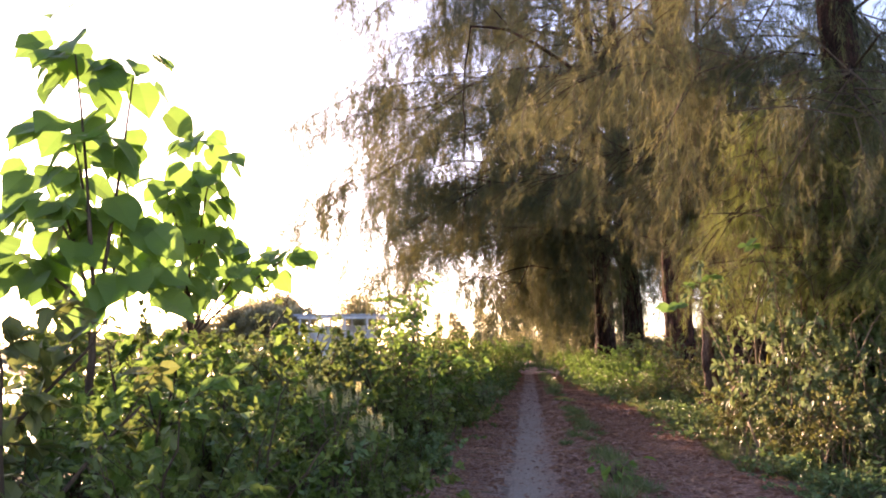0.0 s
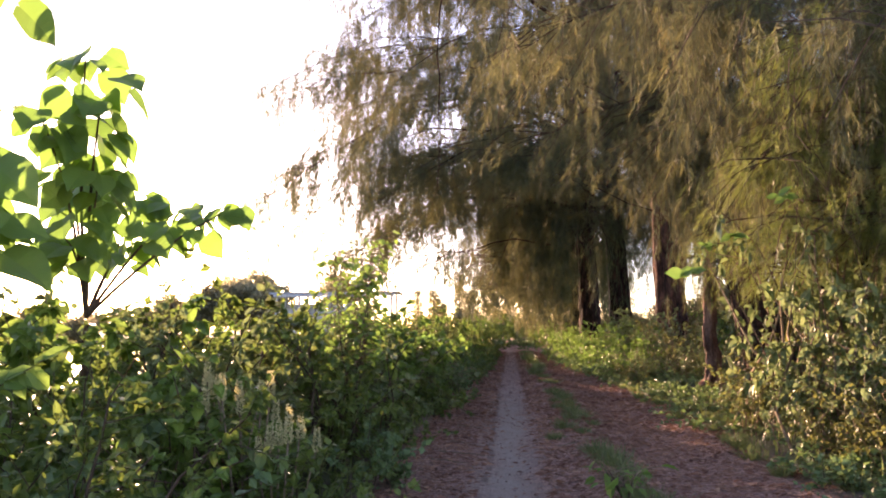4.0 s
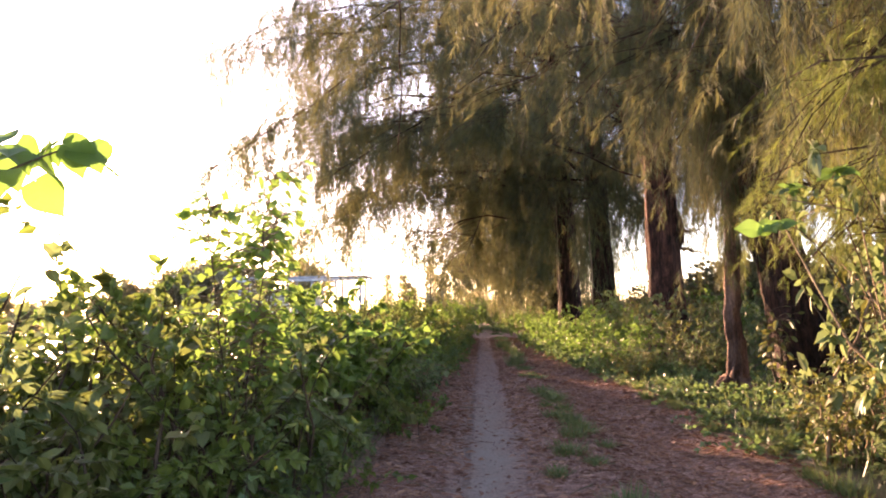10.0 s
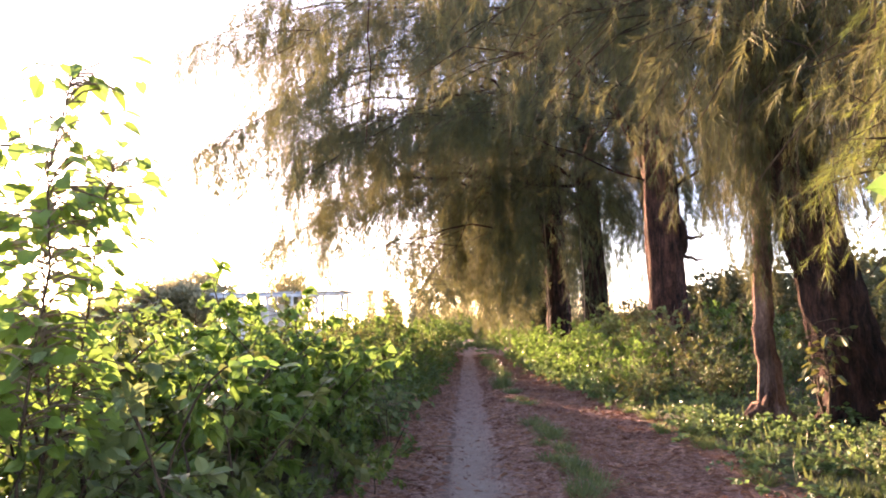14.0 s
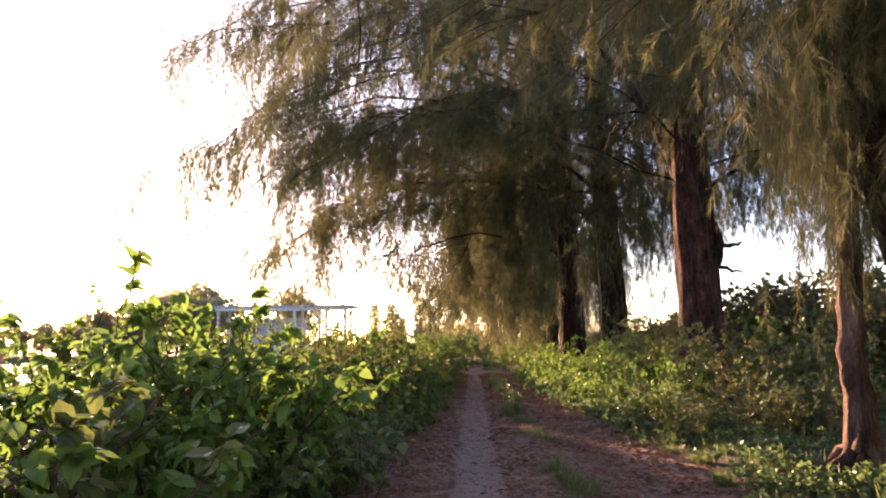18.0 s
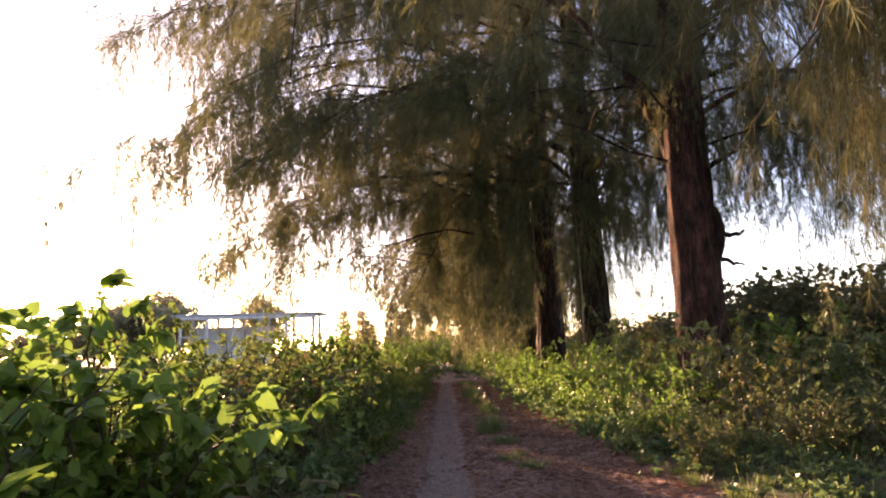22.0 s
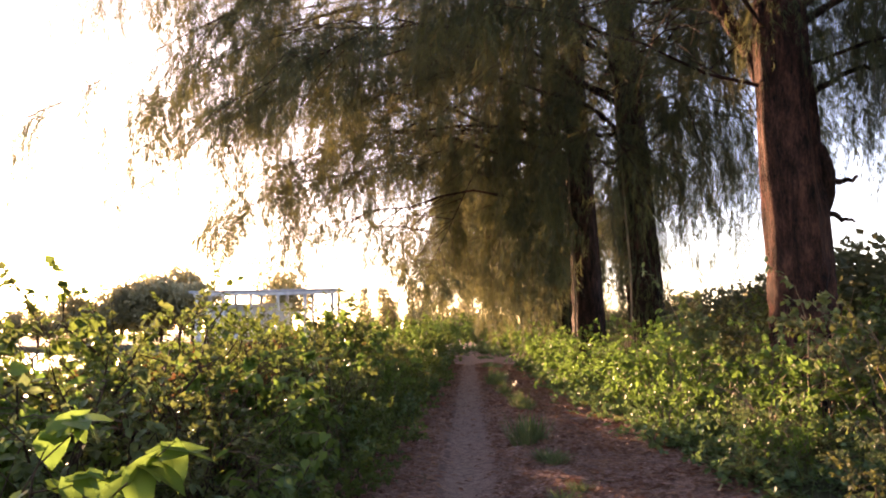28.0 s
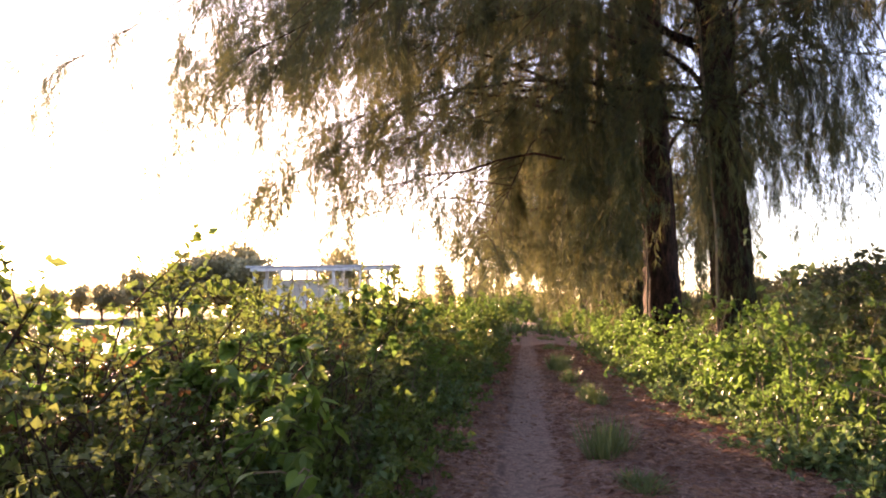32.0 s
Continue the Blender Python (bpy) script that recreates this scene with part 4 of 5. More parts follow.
# thicket on the pond side: front row against the track, then deeper rows
for row, (x0, step, lo, hi) in enumerate(((-1.95, 1.1, 0.62, 0.95), (-3.05, 1.2, 0.85, 1.2), (-4.6, 1.5, 0.75, 1.2), (-6.3, 2.0, 0.7, 1.15))):
    y = 4.0 + 0.4 * row
    while y < 66:
        r = R.random()
        pool = vine if r < (0.2 if y < 13 else 0.35 if y < 17 else 0.06) else brown if r > (0.95 if y < 17 else 0.84) else dense if y < 17 or r < 0.25 else fine
        if y > 36 or (row >= 2 and y < 36 and r > 0.35):
            pool = distant
        swell = 0.97 + 0.16 * math.sin(y * 0.62 + 0.4 * row) + 0.1 * math.sin(y * 0.23 + 2) + 0.24 * math.exp(-((y - 10.4) / 2.2) ** 2) + (0.06 if 21 < y < 42 and row < 2 else -0.14 if 18 < y < 30 else 0)
        plant(R.choice(pool), x0 + R.uniform(-0.35, 0.3), y + R.uniform(-0.3, 0.3), R.uniform(0, 360), R.uniform(lo, hi) * swell, R.uniform(0.9, 1.12))
        y += step * R.uniform(0.75, 1.3) * (1.35 if y > 36 else 1)
y = 5.0
while y < 50:
    plant(R.choice(lowweed), -1.35 + R.uniform(-0.25, 0.18), y, R.uniform(0, 360), R.uniform(0.5, 1.0))
    y += R.uniform(0.5, 1.3)
y = 5.5
while y < 30:
    for x in (-2.5, -3.7, -5.0):
        plant(R.choice(lowweed), x + R.uniform(-0.4, 0.4), y + R.uniform(-0.4, 0.4), R.uniform(0, 360), R.uniform(0.9, 1.3), label="low weeds filling the thicket under taller shrubs")
    y += 1.35
y = 22.0
while y < 46:
    plant(R.choice(lowweed), -1.05 + R.uniform(-0.15, 0.15), y, R.uniform(0, 360), R.uniform(0.5, 0.9))
    y += R.uniform(0.6, 1.3)
for x, y, s in ((-2.2, 21.6, 0.85), (-2.5, 23.0, 0.95), (-2.1, 24.6, 0.85), (-2.6, 26.0, 1.0), (-2.2, 17.2, 0.7), (-1.9, 14.6, 0.6), (-3.2, 22.3, 1.1)):
    plant(R.choice(brown), x, y, R.uniform(0, 360), s, label="withered red-brown bush tangled in the thicket")
for x, y, sz in ((-1.95, 16.4, 1.1), (-2.7, 16.6, 1.2), (-1.85, 17.2, 0.9), (-2.6, 15.6, 1.1), (-3.4, 17.0, 1.15)):
    plant(R.choice(vine), x, y, R.uniform(0, 360), sz, 1.0)
# field side: low weeds on the verge, shrubs behind
for x, y, sz in ((3.0, 20.6, 0.42), (3.5, 21.4, 0.5), (4.1, 20.8, 0.55), (4.7, 21.6, 0.6), (3.3, 23.4, 0.5), (5.3, 21.0, 0.6), (2.75, 22.4, 0.35)):
    plant(R.choice(lit), x, y, R.uniform(0, 360), sz, 0.9, "low shrub with pale broad leaves at the verge")
y = 6.5
while y < 48:
    edge = 2.75 - 0.55 * min(1, max(0, (y - 18) / 12))
    for dx in (0.2, 0.8, 1.5, 2.3):
        if R.random() < 0.8:
            plant(R.choice(creeper), edge + dx + R.uniform(-0.2, 0.2), y + R.uniform(-0.3, 0.3), R.uniform(0, 360), R.uniform(0.7, 1.2), R.uniform(0.5, 0.9) if y < 21 else R.uniform(0.6, 1.3))
    y += R.uniform(0.55, 0.95)
for x, y, s, kind in ((2.75, 25.4, 0.62, fresh), (3.3, 27.2, 1.05, fresh), (3.8, 24.4, 1.0, fresh), (4.6, 23.2, 1.05, lit), (4.9, 25.0, 1.1, lit), (4.4, 28.6, 1.25, lit), (5.9, 27.8, 1.3, lit), (6.4, 25.6, 1.25, fresh), (3.0, 29.0, 0.95, fresh), (2.75, 31.5, 0.85, fresh), (3.9, 30.6, 1.15, fresh),
                      (3.7, 33.2, 1.1, fresh), (2.7, 34.0, 0.9, fresh), (2.75, 36.6, 1.0, fresh), (3.5, 38.8, 1.15, fresh), (2.6, 40.0, 0.95, fresh), (3.2, 43.0, 1.1, fresh), (2.6, 46.0, 1.0, fresh),
                      (3.4, 48.5, 1.2, fresh), (6.5, 24.3, 1.1, lit), (6.5, 29.4, 1.15, fresh), (5.3, 29.2, 1.0, lit), (6.9, 33.0, 1.1, lit), (7.2, 20.4, 1.0, brown), (5.9, 21.6, 0.8, lit), (8.6, 22.5, 1.3, brown),
                      (8.0, 26.5, 1.3, dense), (6.4, 37.8, 1.1, fresh), (5.8, 42.5, 1.1, lit), (2.5, 51.0, 1.1, distant), (3.2, 55.0, 1.2, distant), (2.4, 59.0, 1.2, distant), (2.6, 64.0, 1.3, distant),
                      (6.0, 47.0, 1.1, distant), (6.2, 53.0, 1.3, distant), (8.4, 31.0, 1.3, dense), (8.8, 36.0, 1.3, dense), (4.8, 21.2, 0.5, lit), (6.9, 17.4, 0.9, lit),
                      (4.3, 26.0, 0.9, fresh), (3.0, 22.6, 0.5, fresh), (4.9, 32.6, 1.0, lit)):
    plant(R.choice(kind), x, y, R.uniform(0, 360), s, R.uniform(0.9, 1.1))
# growth that closes the track far ahead
for i in range(12):
    plant(R.choice(distant), -2.6 + 0.6 * i + R.uniform(-0.2, 0.2), 72 + R.uniform(-4, 6), R.uniform(0, 360), R.uniform(1.0, 1.5), label="hazy shrub where the track fades out")
for i in range(10):
    plant(R.choice(distant), -5.0 + 1.2 * i, 92 + R.uniform(-4, 6), R.uniform(0, 360), R.uniform(1.7, 2.3), label="hazy shrub where the track fades out")
for i in range(16):
    plant(R.choice(creeper), R.uniform(-1.0, 2.2), R.uniform(52, 70), R.uniform(0, 360), R.uniform(1.0, 1.6))
# tall shrub with glossy foliage beside the first trunk
for x, y, s, t in ((3.35, 11.2, 0.55, 0.9), (3.7, 12.7, 0.6, 1.0), (3.45, 10.2, 0.45, 0.8), (4.0, 11.3, 0.75, 1.0), (3.75, 11.8, 1.2, 1.75), (4.5, 12.3, 1.25, 1.7), (4.8, 12.9, 1.35, 1.7), (5.0, 13.9, 1.25, 1.8), (4.8, 10.6, 1.15, 1.25), (6.6, 12.8, 1.8, 1.6), (7.0, 15.6, 1.4, 1.6), (6.0, 10.6, 1.5, 1.5), (7.4, 14.6, 1.8, 1.7), (4.1, 9.0, 0.6, 0.9), (5.6, 9.0, 1.0, 1.0), (3.6, 9.5, 0.62, 1.0), (4.2, 9.9, 0.9, 1.0), (3.5, 10.8, 0.75, 1.1), (4.6, 8.4, 0.8, 1.0), (3.25, 12.2, 0.6, 1.0), (3.3, 13.4, 0.5, 1.0), (4.3, 11.0, 1.0, 1.2)):
    plant(R.choice(lit), x, y, R.uniform(0, 360), s, t, "tall glossy-leaved shrub hanging over the verge")


def sapling(name, seed, label, at, h, stems, n, leaf, mat, shape, spread=0.5, aspect=0.9, group="", leafy=0.62, stout=1.0):
    """A young tree: slim bare stems with large leaves held out round their upper parts; every leaf is a part."""
    rng = np.random.RandomState(seed)
    e = thing(name, label, "sapling", group, at=(*at, float(relief(np.array(at[0]), np.array(at[1])))))
    az = rng.uniform(0, 6.28, stems)
    s0 = np.zeros((stems, 3))
    s0[:, 2] = -0.06
    way = np.stack([spread * np.cos(az), spread * np.sin(az), np.full(stems, 1.0)], -1)
    sp = bent(s0, way, h * rng.uniform(0.75, 1.05, stems), np.full(stems, 0.05), 8, rng, 0.12)
    for i in range(stems):
        v, q = tubes(sp[i:i + 1], np.linspace(1, 0.25, 8)[None] * (0.012 + 0.005 * h) * stout, 6)
        under("stem", mesh_from("stem", v, q, TWIG, True), e)
    tv, tf = shape
    t = 1 - leafy * rng.uniform(0, 1, (stems, n)) ** 1.2
    P = along(sp, t).reshape(-1, 3)
    a = rng.uniform(0, 6.28, len(P))
    pet = rng.uniform(0.08, 0.38, len(P)) * (0.5 + leaf * 2)
    o = np.stack([np.cos(a), np.sin(a), rng.uniform(-0.1, 0.5, len(P))], -1)
    Q = P + o * pet[:, None]
    D = o + np.stack([rng.normal(0, 0.3, len(P)), rng.normal(0, 0.3, len(P)), -rng.uniform(0.3, 1.2, len(P))], -1)
    N = np.array((0, 0, 1.0)) + rng.normal(0, 0.5, P.shape)
    L = leaf * rng.uniform(0.6, 1.2, len(P))
    v, q = tubes(np.stack([P, (P + Q) / 2 + np.array((0, 0, 0.02)), Q], 1), np.full((len(P), 3), 0.004), 3)
    under("leaf_stalks", mesh_from("leaf_stalks", v, q, PALE_STEM), e, kind="stuff")
    for i in range(len(P)):
        v, f = scatter(tv, tf, Q[i:i + 1], D[i:i + 1], N[i:i + 1], L[i:i + 1], L[i:i + 1] * aspect)
        under("leaf", mesh_from("leaf", v, f, mat), e)
    return e


def broadleaf_tree(seed, foot, crotch, clusters, leaf):
    """A young tree with a short trunk, long arching branches and bunches of large heart-shaped leaves at their ends; every leaf is a part."""
    rng = np.random.RandomState(seed)
    g = float(relief(np.array(foot[0]), np.array(foot[1])))
    e = thing("broadleaf_tree", "young tree with bunches of large pale green heart-shaped leaves, backlit", "tree", at=(*foot, g))
    o = np.array((*foot, g))
    c = np.array(crotch) - o
    s = np.linspace(0, 1, 8)[:, None]
    v, q = tubes((s * c + np.array((0, 0, -0.1)) + rng.normal(0, 0.02, (8, 3)))[None], np.linspace(0.05, 0.034, 8)[None], 8)
    under("trunk", mesh_from("trunk", v, q, TWIG, True), e)
    for (x, y, z, n, r) in clusters:
        tip = np.array((x, y, z)) - o
        mid = c + (tip - c) * 0.5 + np.array((0, 0, 0.25)) + rng.normal(0, 0.06, 3)
        p = (1 - s) ** 2 * c + 2 * s * (1 - s) * mid + s * s * tip
        v, q = tubes(p[None], np.linspace(0.022, 0.008, 8)[None], 6)
        branch = under("branch", mesh_from("branch", v, q, TWIG, True), e)
        for i in range(int(n * 1.15)):
            a = i * 2.4 + rng.uniform(-0.4, 0.4)
            out = np.array((math.cos(a), math.sin(a), rng.uniform(-0.5, 0.8)))
            P = p[7 - int(rng.uniform(0, 1) ** 2 * 4)] + out * r * rng.uniform(0.2, 0.9)
            D = out * (1, 1, 0.3) + np.array((0, 0, -rng.uniform(0.35, 1.3)))
            N = np.array((0, -0.35, 0.8)) + rng.normal(0, 0.35, 3)
            ln = leaf * rng.uniform(0.6, 1.15)
            v, f = scatter(*BROAD_HEART, P[None], D[None], N[None], np.array([ln]), np.array([ln * 0.95]))
            under("leaf", mesh_from("leaf", v, f, BIGLEAF), branch)


broadleaf_tree(401, (-4.25, 6.7), (-4.15, 6.7, 1.75), ((-4.75, 7.0, 4.6, 24, 0.5), (-4.2, 7.2, 4.4, 14, 0.45), (-4.9, 7.2, 3.9, 14, 0.45), (-4.9, 7.0, 2.95, 22, 0.5), (-4.35, 7.4, 2.8, 20, 0.45), (-5.3, 7.5, 3.4, 18, 0.5), (-5.1, 6.9, 2.3, 20, 0.5), (-4.1, 7.2, 2.15, 14, 0.4)), 0.40)
broadleaf_tree(402, (-4.8, 10.0), (-4.7, 9.9, 1.6), ((-4.35, 9.1, 4.25, 16, 0.38), (-4.1, 9.0, 3.75, 14, 0.36), (-4.6, 8.8, 3.55, 16, 0.38), (-4.2, 9.2, 3.05, 14, 0.36), (-3.75, 11.6, 3.05, 12, 0.34), (-4.35, 11.3, 3.0, 12, 0.34), (-4.8, 10.9, 2.5, 12, 0.36), (-5.2, 10.4, 3.2, 14, 0.4), (-4.9, 11.2, 3.1, 12, 0.4), (-4.6, 9.3, 2.4, 14, 0.4)), 0.37)
sapling("slim_sapling", 411, "slim sapling with small round leaves above the thicket", (-1.7, 10.25), 2.55, 4, 150, 0.075, LIME, HE, 0.09, leafy=0.55, stout=0.4)
sapling("slim_sapling", 412, "slim sapling with small round leaves above the thicket", (-3.0, 13.4), 2.0, 3, 46, 0.10, LIME, HE, 0.2, stout=0.6)
sapling("slim_sapling", 413, "slim sapling with small round leaves above the thicket", (-2.7, 16.5), 1.9, 4, 46, 0.11, LIME, HE, 0.2, stout=0.6)
sapling("broadleaf_sapling", 414, "young plant with broad bright leaves leaning over the thicket", (-3.0, 21.5), 1.25, 3, 12, 0.12, BIGLEAF, HE, 0.3)
sapling("broadleaf_sapling", 415, "young plant with broad bright leaves leaning over the thicket", (-3.4, 27.0), 1.35, 3, 14, 0.13, BIGLEAF, HE, 0.3)


def whorl_shoot(foot, bend, tip, leaf, seed, group=VERGE):
    """A long bare shoot that arches out and ends in a whorl of broad leaves."""
    rng = np.random.RandomState(seed)
    g = float(relief(np.array(foot[0]), np.array(foot[1])))
    e = thing("arching_shoot", "arching shoot ending in a whorl of broad bright green leaves", "sapling", group, at=(*foot, g))
    a, b, c = np.array((0, 0, -0.05)), np.array(bend) - (*foot, g), np.array(tip) - (*foot, g)
    s = np.linspace(0, 1, 12)[:, None]
    p = (1 - s) ** 2 * a + 2 * s * (1 - s) * b + s * s * c
    v, q = tubes(p[None], np.linspace(0.008, 0.004, 12)[None], 6)
    under("stem", mesh_from("stem", v, q, TWIG, True), e)
    way = unit(p[-1] - p[-3])
    for i in range(8):
        th = i * 2.4
        o = np.array((math.cos(th) * 0.9, math.sin(th) * 0.6 - 0.15, 0.35 - 0.06 * i)) + way * 0.2 + rng.normal(0, 0.2, 3)
        ln = leaf * rng.uniform(0.75, 1.15)
        v, f = scatter(*LONG_OVATE, (p[-1] - way * 0.03 * i)[None], o[None], (np.array((-0.2, -0.8, 0.7)) + rng.normal(0, 0.3, 3))[None], np.array([ln]), np.array([ln]))
        under("leaf", mesh_from("leaf", v, f, BIGLEAF), e)


whorl_shoot((3.5, 11.6), (2.7, 11.3, 2.5), (1.99, 10.72, 2.06), 0.22, 431)
whorl_shoot((3.7, 11.4), (3.1, 11.2, 2.9), (2.55, 10.8, 2.5), 0.15, 432)
whorl_shoot((3.6, 12.0), (3.2, 11.7, 2.8), (2.3, 11.0, 2.42), 0.11, 433)
whorl_shoot((3.9, 11.2), (3.4, 10.8, 3.3), (3.0, 10.5, 2.9), 0.17, 434)
whorl_shoot((-1.61, 10.98), (-1.41, 10.83, 1.57), (-0.86, 10.63, 1.32), 0.10, 435, THICKET)
sapling("vine_shoot", 436, "drooping vine shoot with pale green leaves at the track edge", (-1.0, 16.55), 1.1, 4, 9, 0.105, PALELEAF, HE, 0.5, group=THICKET, stout=0.4)
sapling("vine_shoot", 437, "drooping vine shoot with pale green leaves at the track edge", (-1.3, 17.7), 0.9, 4, 9, 0.105, PALELEAF, HE, 0.6, group=THICKET, stout=0.4)
sapling("vine_shoot", 418, "vine shoot with pale green leaves leaning over the track edge", (-1.55, 16.3), 1.05, 3, 16, 0.11, LIME, HE, 0.6, group=THICKET, stout=0.4)
sapling("vine_shoot", 419, "vine shoot with pale green leaves leaning over the track edge", (-1.5, 20.6), 1.0, 3, 14, 0.10, LIME, HE, 0.6, group=THICKET, stout=0.4)
sapling("vine_shoot", 420, "vine shoot with bright heart-shaped leaves on the thicket", (-1.9, 12.4), 1.35, 3, 16, 0.13, LIME, HE, 0.5, group=THICKET, stout=0.5)
sapling("vine_shoot", 421, "vine shoot with bright heart-shaped leaves on the thicket", (-2.75, 20.1), 1.6, 3, 18, 0.10, LIME, HE, 0.4, group=THICKET)
sapling("vine_shoot", 422, "vine shoot with bright heart-shaped leaves on the thicket", (-2.2, 24.3), 1.3, 3, 16, 0.11, LIME, HE, 0.5, group=THICKET, stout=0.4)
sapling("bright_sapling", 423, "young plant with long bright leaves among the verge shrubs", (4.6, 30.0), 2.1, 2, 12, 0.2, LIME, OV, 0.3, aspect=0.6)
sapling("bright_sapling", 424, "low plant with broad leaves between the wheel ruts", (0.94, 8.5), 0.40, 4, 8, 0.13, BIGLEAF, OV, 0.5, aspect=0.7)
sapling("bright_sapling", 425, "leafy young plant against the slender trunk", (4.5, 17.1), 1.5, 4, 18, 0.15, GLOSS, OV, 0.2, aspect=0.6)


def spike_plant(seed, at, n, h):
    """A leafy herb with pale upright flower spikes; each spike is a part."""
    rng = np.random.RandomState(seed)
    e = thing("flower_spike_plant", "herb with pale cream upright flower spikes", "flower", THICKET, at=(*at, float(relief(np.array(at[0]), np.array(at[1])))))
    for i in range(n):
        a, r = rng.uniform(0, 6.28), rng.uniform(0.04, 0.30)
        top = np.array((r * math.cos(a) * 1.5, r * math.sin(a) * 1.5, h * rng.uniform(0.7, 1.0)))
        base = np.array((r * math.cos(a) * 0.4, r * math.sin(a) * 0.4, -0.05))
        s = np.linspace(0, 1, 5)
        v, q = tubes((base + (top - base) * s[:, None])[None], np.full((1, 5), 0.006), 4)
        under("stem", mesh_from("stem", v, q, PALE_STEM), e)
        m = 130
        t = rng.uniform(0, 1, m)
        b = rng.uniform(0, 6.28, m)
        o = np.stack([np.cos(b), np.sin(b), np.full(m, 0.9)], -1)
        P = top + np.stack([0.012 * np.cos(b), 0.012 * np.sin(b), -0.03 + 0.17 * t], -1)
        v, f = scatter(LANCE_V, LANCE_F, P, o, rng.normal(0, 1, (m, 3)), 0.036 * (1.15 - 0.8 * t), np.full(m, 0.012))
        under("spike", mesh_from("spike", v, f, SPIKE), e, "pale cream flower spike")
        m = 34
        t = rng.uniform(0.25, 0.95, m)
        b = rng.uniform(0, 6.28, m)
        v, f = scatter(*LA, base + (top - base) * t[:, None], np.stack([np.cos(b), np.sin(b), np.full(m, 0.5)], -1), np.array((0, 0, 1.0)) + rng.normal(0, 0.3, (m, 3)), rng.uniform(0.06, 0.13, m), np.full(m, 0.035))
        under("foliage", mesh_from("foliage", v, f, LEAF), e, kind="stuff")


for k, (x, y, n, h) in enumerate(((-1.8, 7.1, 8, 1.04), (-2.1, 7.3, 7, 1.04), (-1.5, 6.8, 8, 0.78), (-1.3, 36.5, 6, 0.8))):
    spike_plant(700 + k, (x, y), n, h)


def blossom(x, y, z, seed):
    """An orange flower head on a thin stalk."""
    rng = np.random.RandomState(seed)
    g = float(relief(np.array(x), np.array(y)))
    e = thing("orange_flower", "small orange flower on a thin stalk in the weeds", "flower", "orange flowers in the weeds", at=(x, y, g))
    s = np.linspace(0, 1, 5)[:, None] * np.array((0.06, 0.03, z)) - np.array((0, 0, 0.03))
    v, q = tubes(s[None], np.full((1, 5), 0.004), 4)
    under("stalk", mesh_from("stalk", v, q, PALE_STEM), e)
    for i in range(7):
        a = i * 0.9
        v, f = scatter(*OV, s[-1:], np.array([(math.cos(a), math.sin(a), 0.35)]), np.array([(0, 0, 1.0)]), np.array([0.06]), np.array([0.04]))
        under("petal", mesh_from("petal", v, f, RED_FLOWER), e)


for k, (x, y, z) in enumerate(((3.34, 10.7, 0.52), (4.05, 9.0, 0.75), (4.2, 9.2, 0.85), (3.6, 12.4, 0.35), (3.75, 12.2, 0.4), (-5.0, 8.6, 1.5), (4.5, 9.6, 0.5), (3.95, 10.3, 0.55))):
    blossom(x, y, z, 720 + k)


def dry_stalks(at, n, h, seed):
    rng = np.random.RandomState(seed)
    e = thing("dry_stalks", "bare pale dry stalks standing in the weeds", "weed", at=(*at, float(relief(np.array(at[0]), np.array(at[1])))))
    for i in range(n):
        b = np.array([[rng.normal(0, 0.15), rng.normal(0, 0.15), -0.04]])
        p = bent(b, np.array([[rng.normal(0, 0.25), rng.normal(0, 0.25), 1.0]]), np.array([h * rng.uniform(0.5, 1.1)]), np.array([rng.uniform(0, 0.15)]), 7, rng, 0.15)
        v, q = tubes(p, np.linspace(0.009, 0.003, 7)[None], 4)
        under("stalk", mesh_from("stalk", v, q, PALE_STEM), e)


for k, (x, y, n, h) in enumerate(((4.4, 22.9, 6, 1.5), (4.9, 22.3, 6, 1.6), (5.3, 23.0, 5, 1.7), (4.9, 20.4, 7, 1.0), (5.6, 19.6, 6, 1.1), (4.2, 22.0, 5, 0.9), (5.0, 24.0, 6, 1.3), (3.6, 25.6, 4, 0.9), (-1.3, 11.9, 3, 0.6), (-1.25, 23.2, 3, 0.8), (-1.4, 27.2, 4, 0.9), (4.6, 27.0, 5, 1.3), (-1.7, 30.0, 4, 1.0), (4.4, 13.6, 5, 1.2), (4.0, 11.6, 4, 1.0))):
    dry_stalks((x, y), n, h, 740 + k)


def tuft(seed, n, h):
    rng = np.random.RandomState(seed)
    a = rng.uniform(0, 6.28, n)
    r = rng.uniform(0, 0.13, n)
    P = np.stack([r * np.cos(a), r * np.sin(a), np.full(n, -0.02)], -1)
    D = np.stack([np.cos(a) * rng.uniform(0.05, 1.3, n), np.sin(a) * rng.uniform(0.05, 1.3, n), np.ones(n)], -1)
    N = np.stack([-np.cos(a), -np.sin(a), np.full(n, 0.2)], -1)
    L = h * rng.uniform(0.4, 1.1, n)
    v, f = scatter(BLADE_V, BLADE_F, P, D, N, L, np.full(n, 0.012))
    return mesh_from("blades", v, f, GRASS)


TUFTS = [tuft(500 + i, 130, 0.3) for i in range(4)]


def grass(x, y, size, tall=1.0):
    e = new("grass_tuft", R.choice(TUFTS))
    e.matrix_basis = Matrix.Translation((x, y, float(relief(np.array(x), np.array(y))))) @ Matrix.Rotation(R.uniform(0, 6.28), 4, "Z") @ Matrix.Diagonal((size, size, size * tall, 1))
    return tagged(e, "green and yellow grass tuft between the wheel ruts", "grass", "grass tufts on the track")


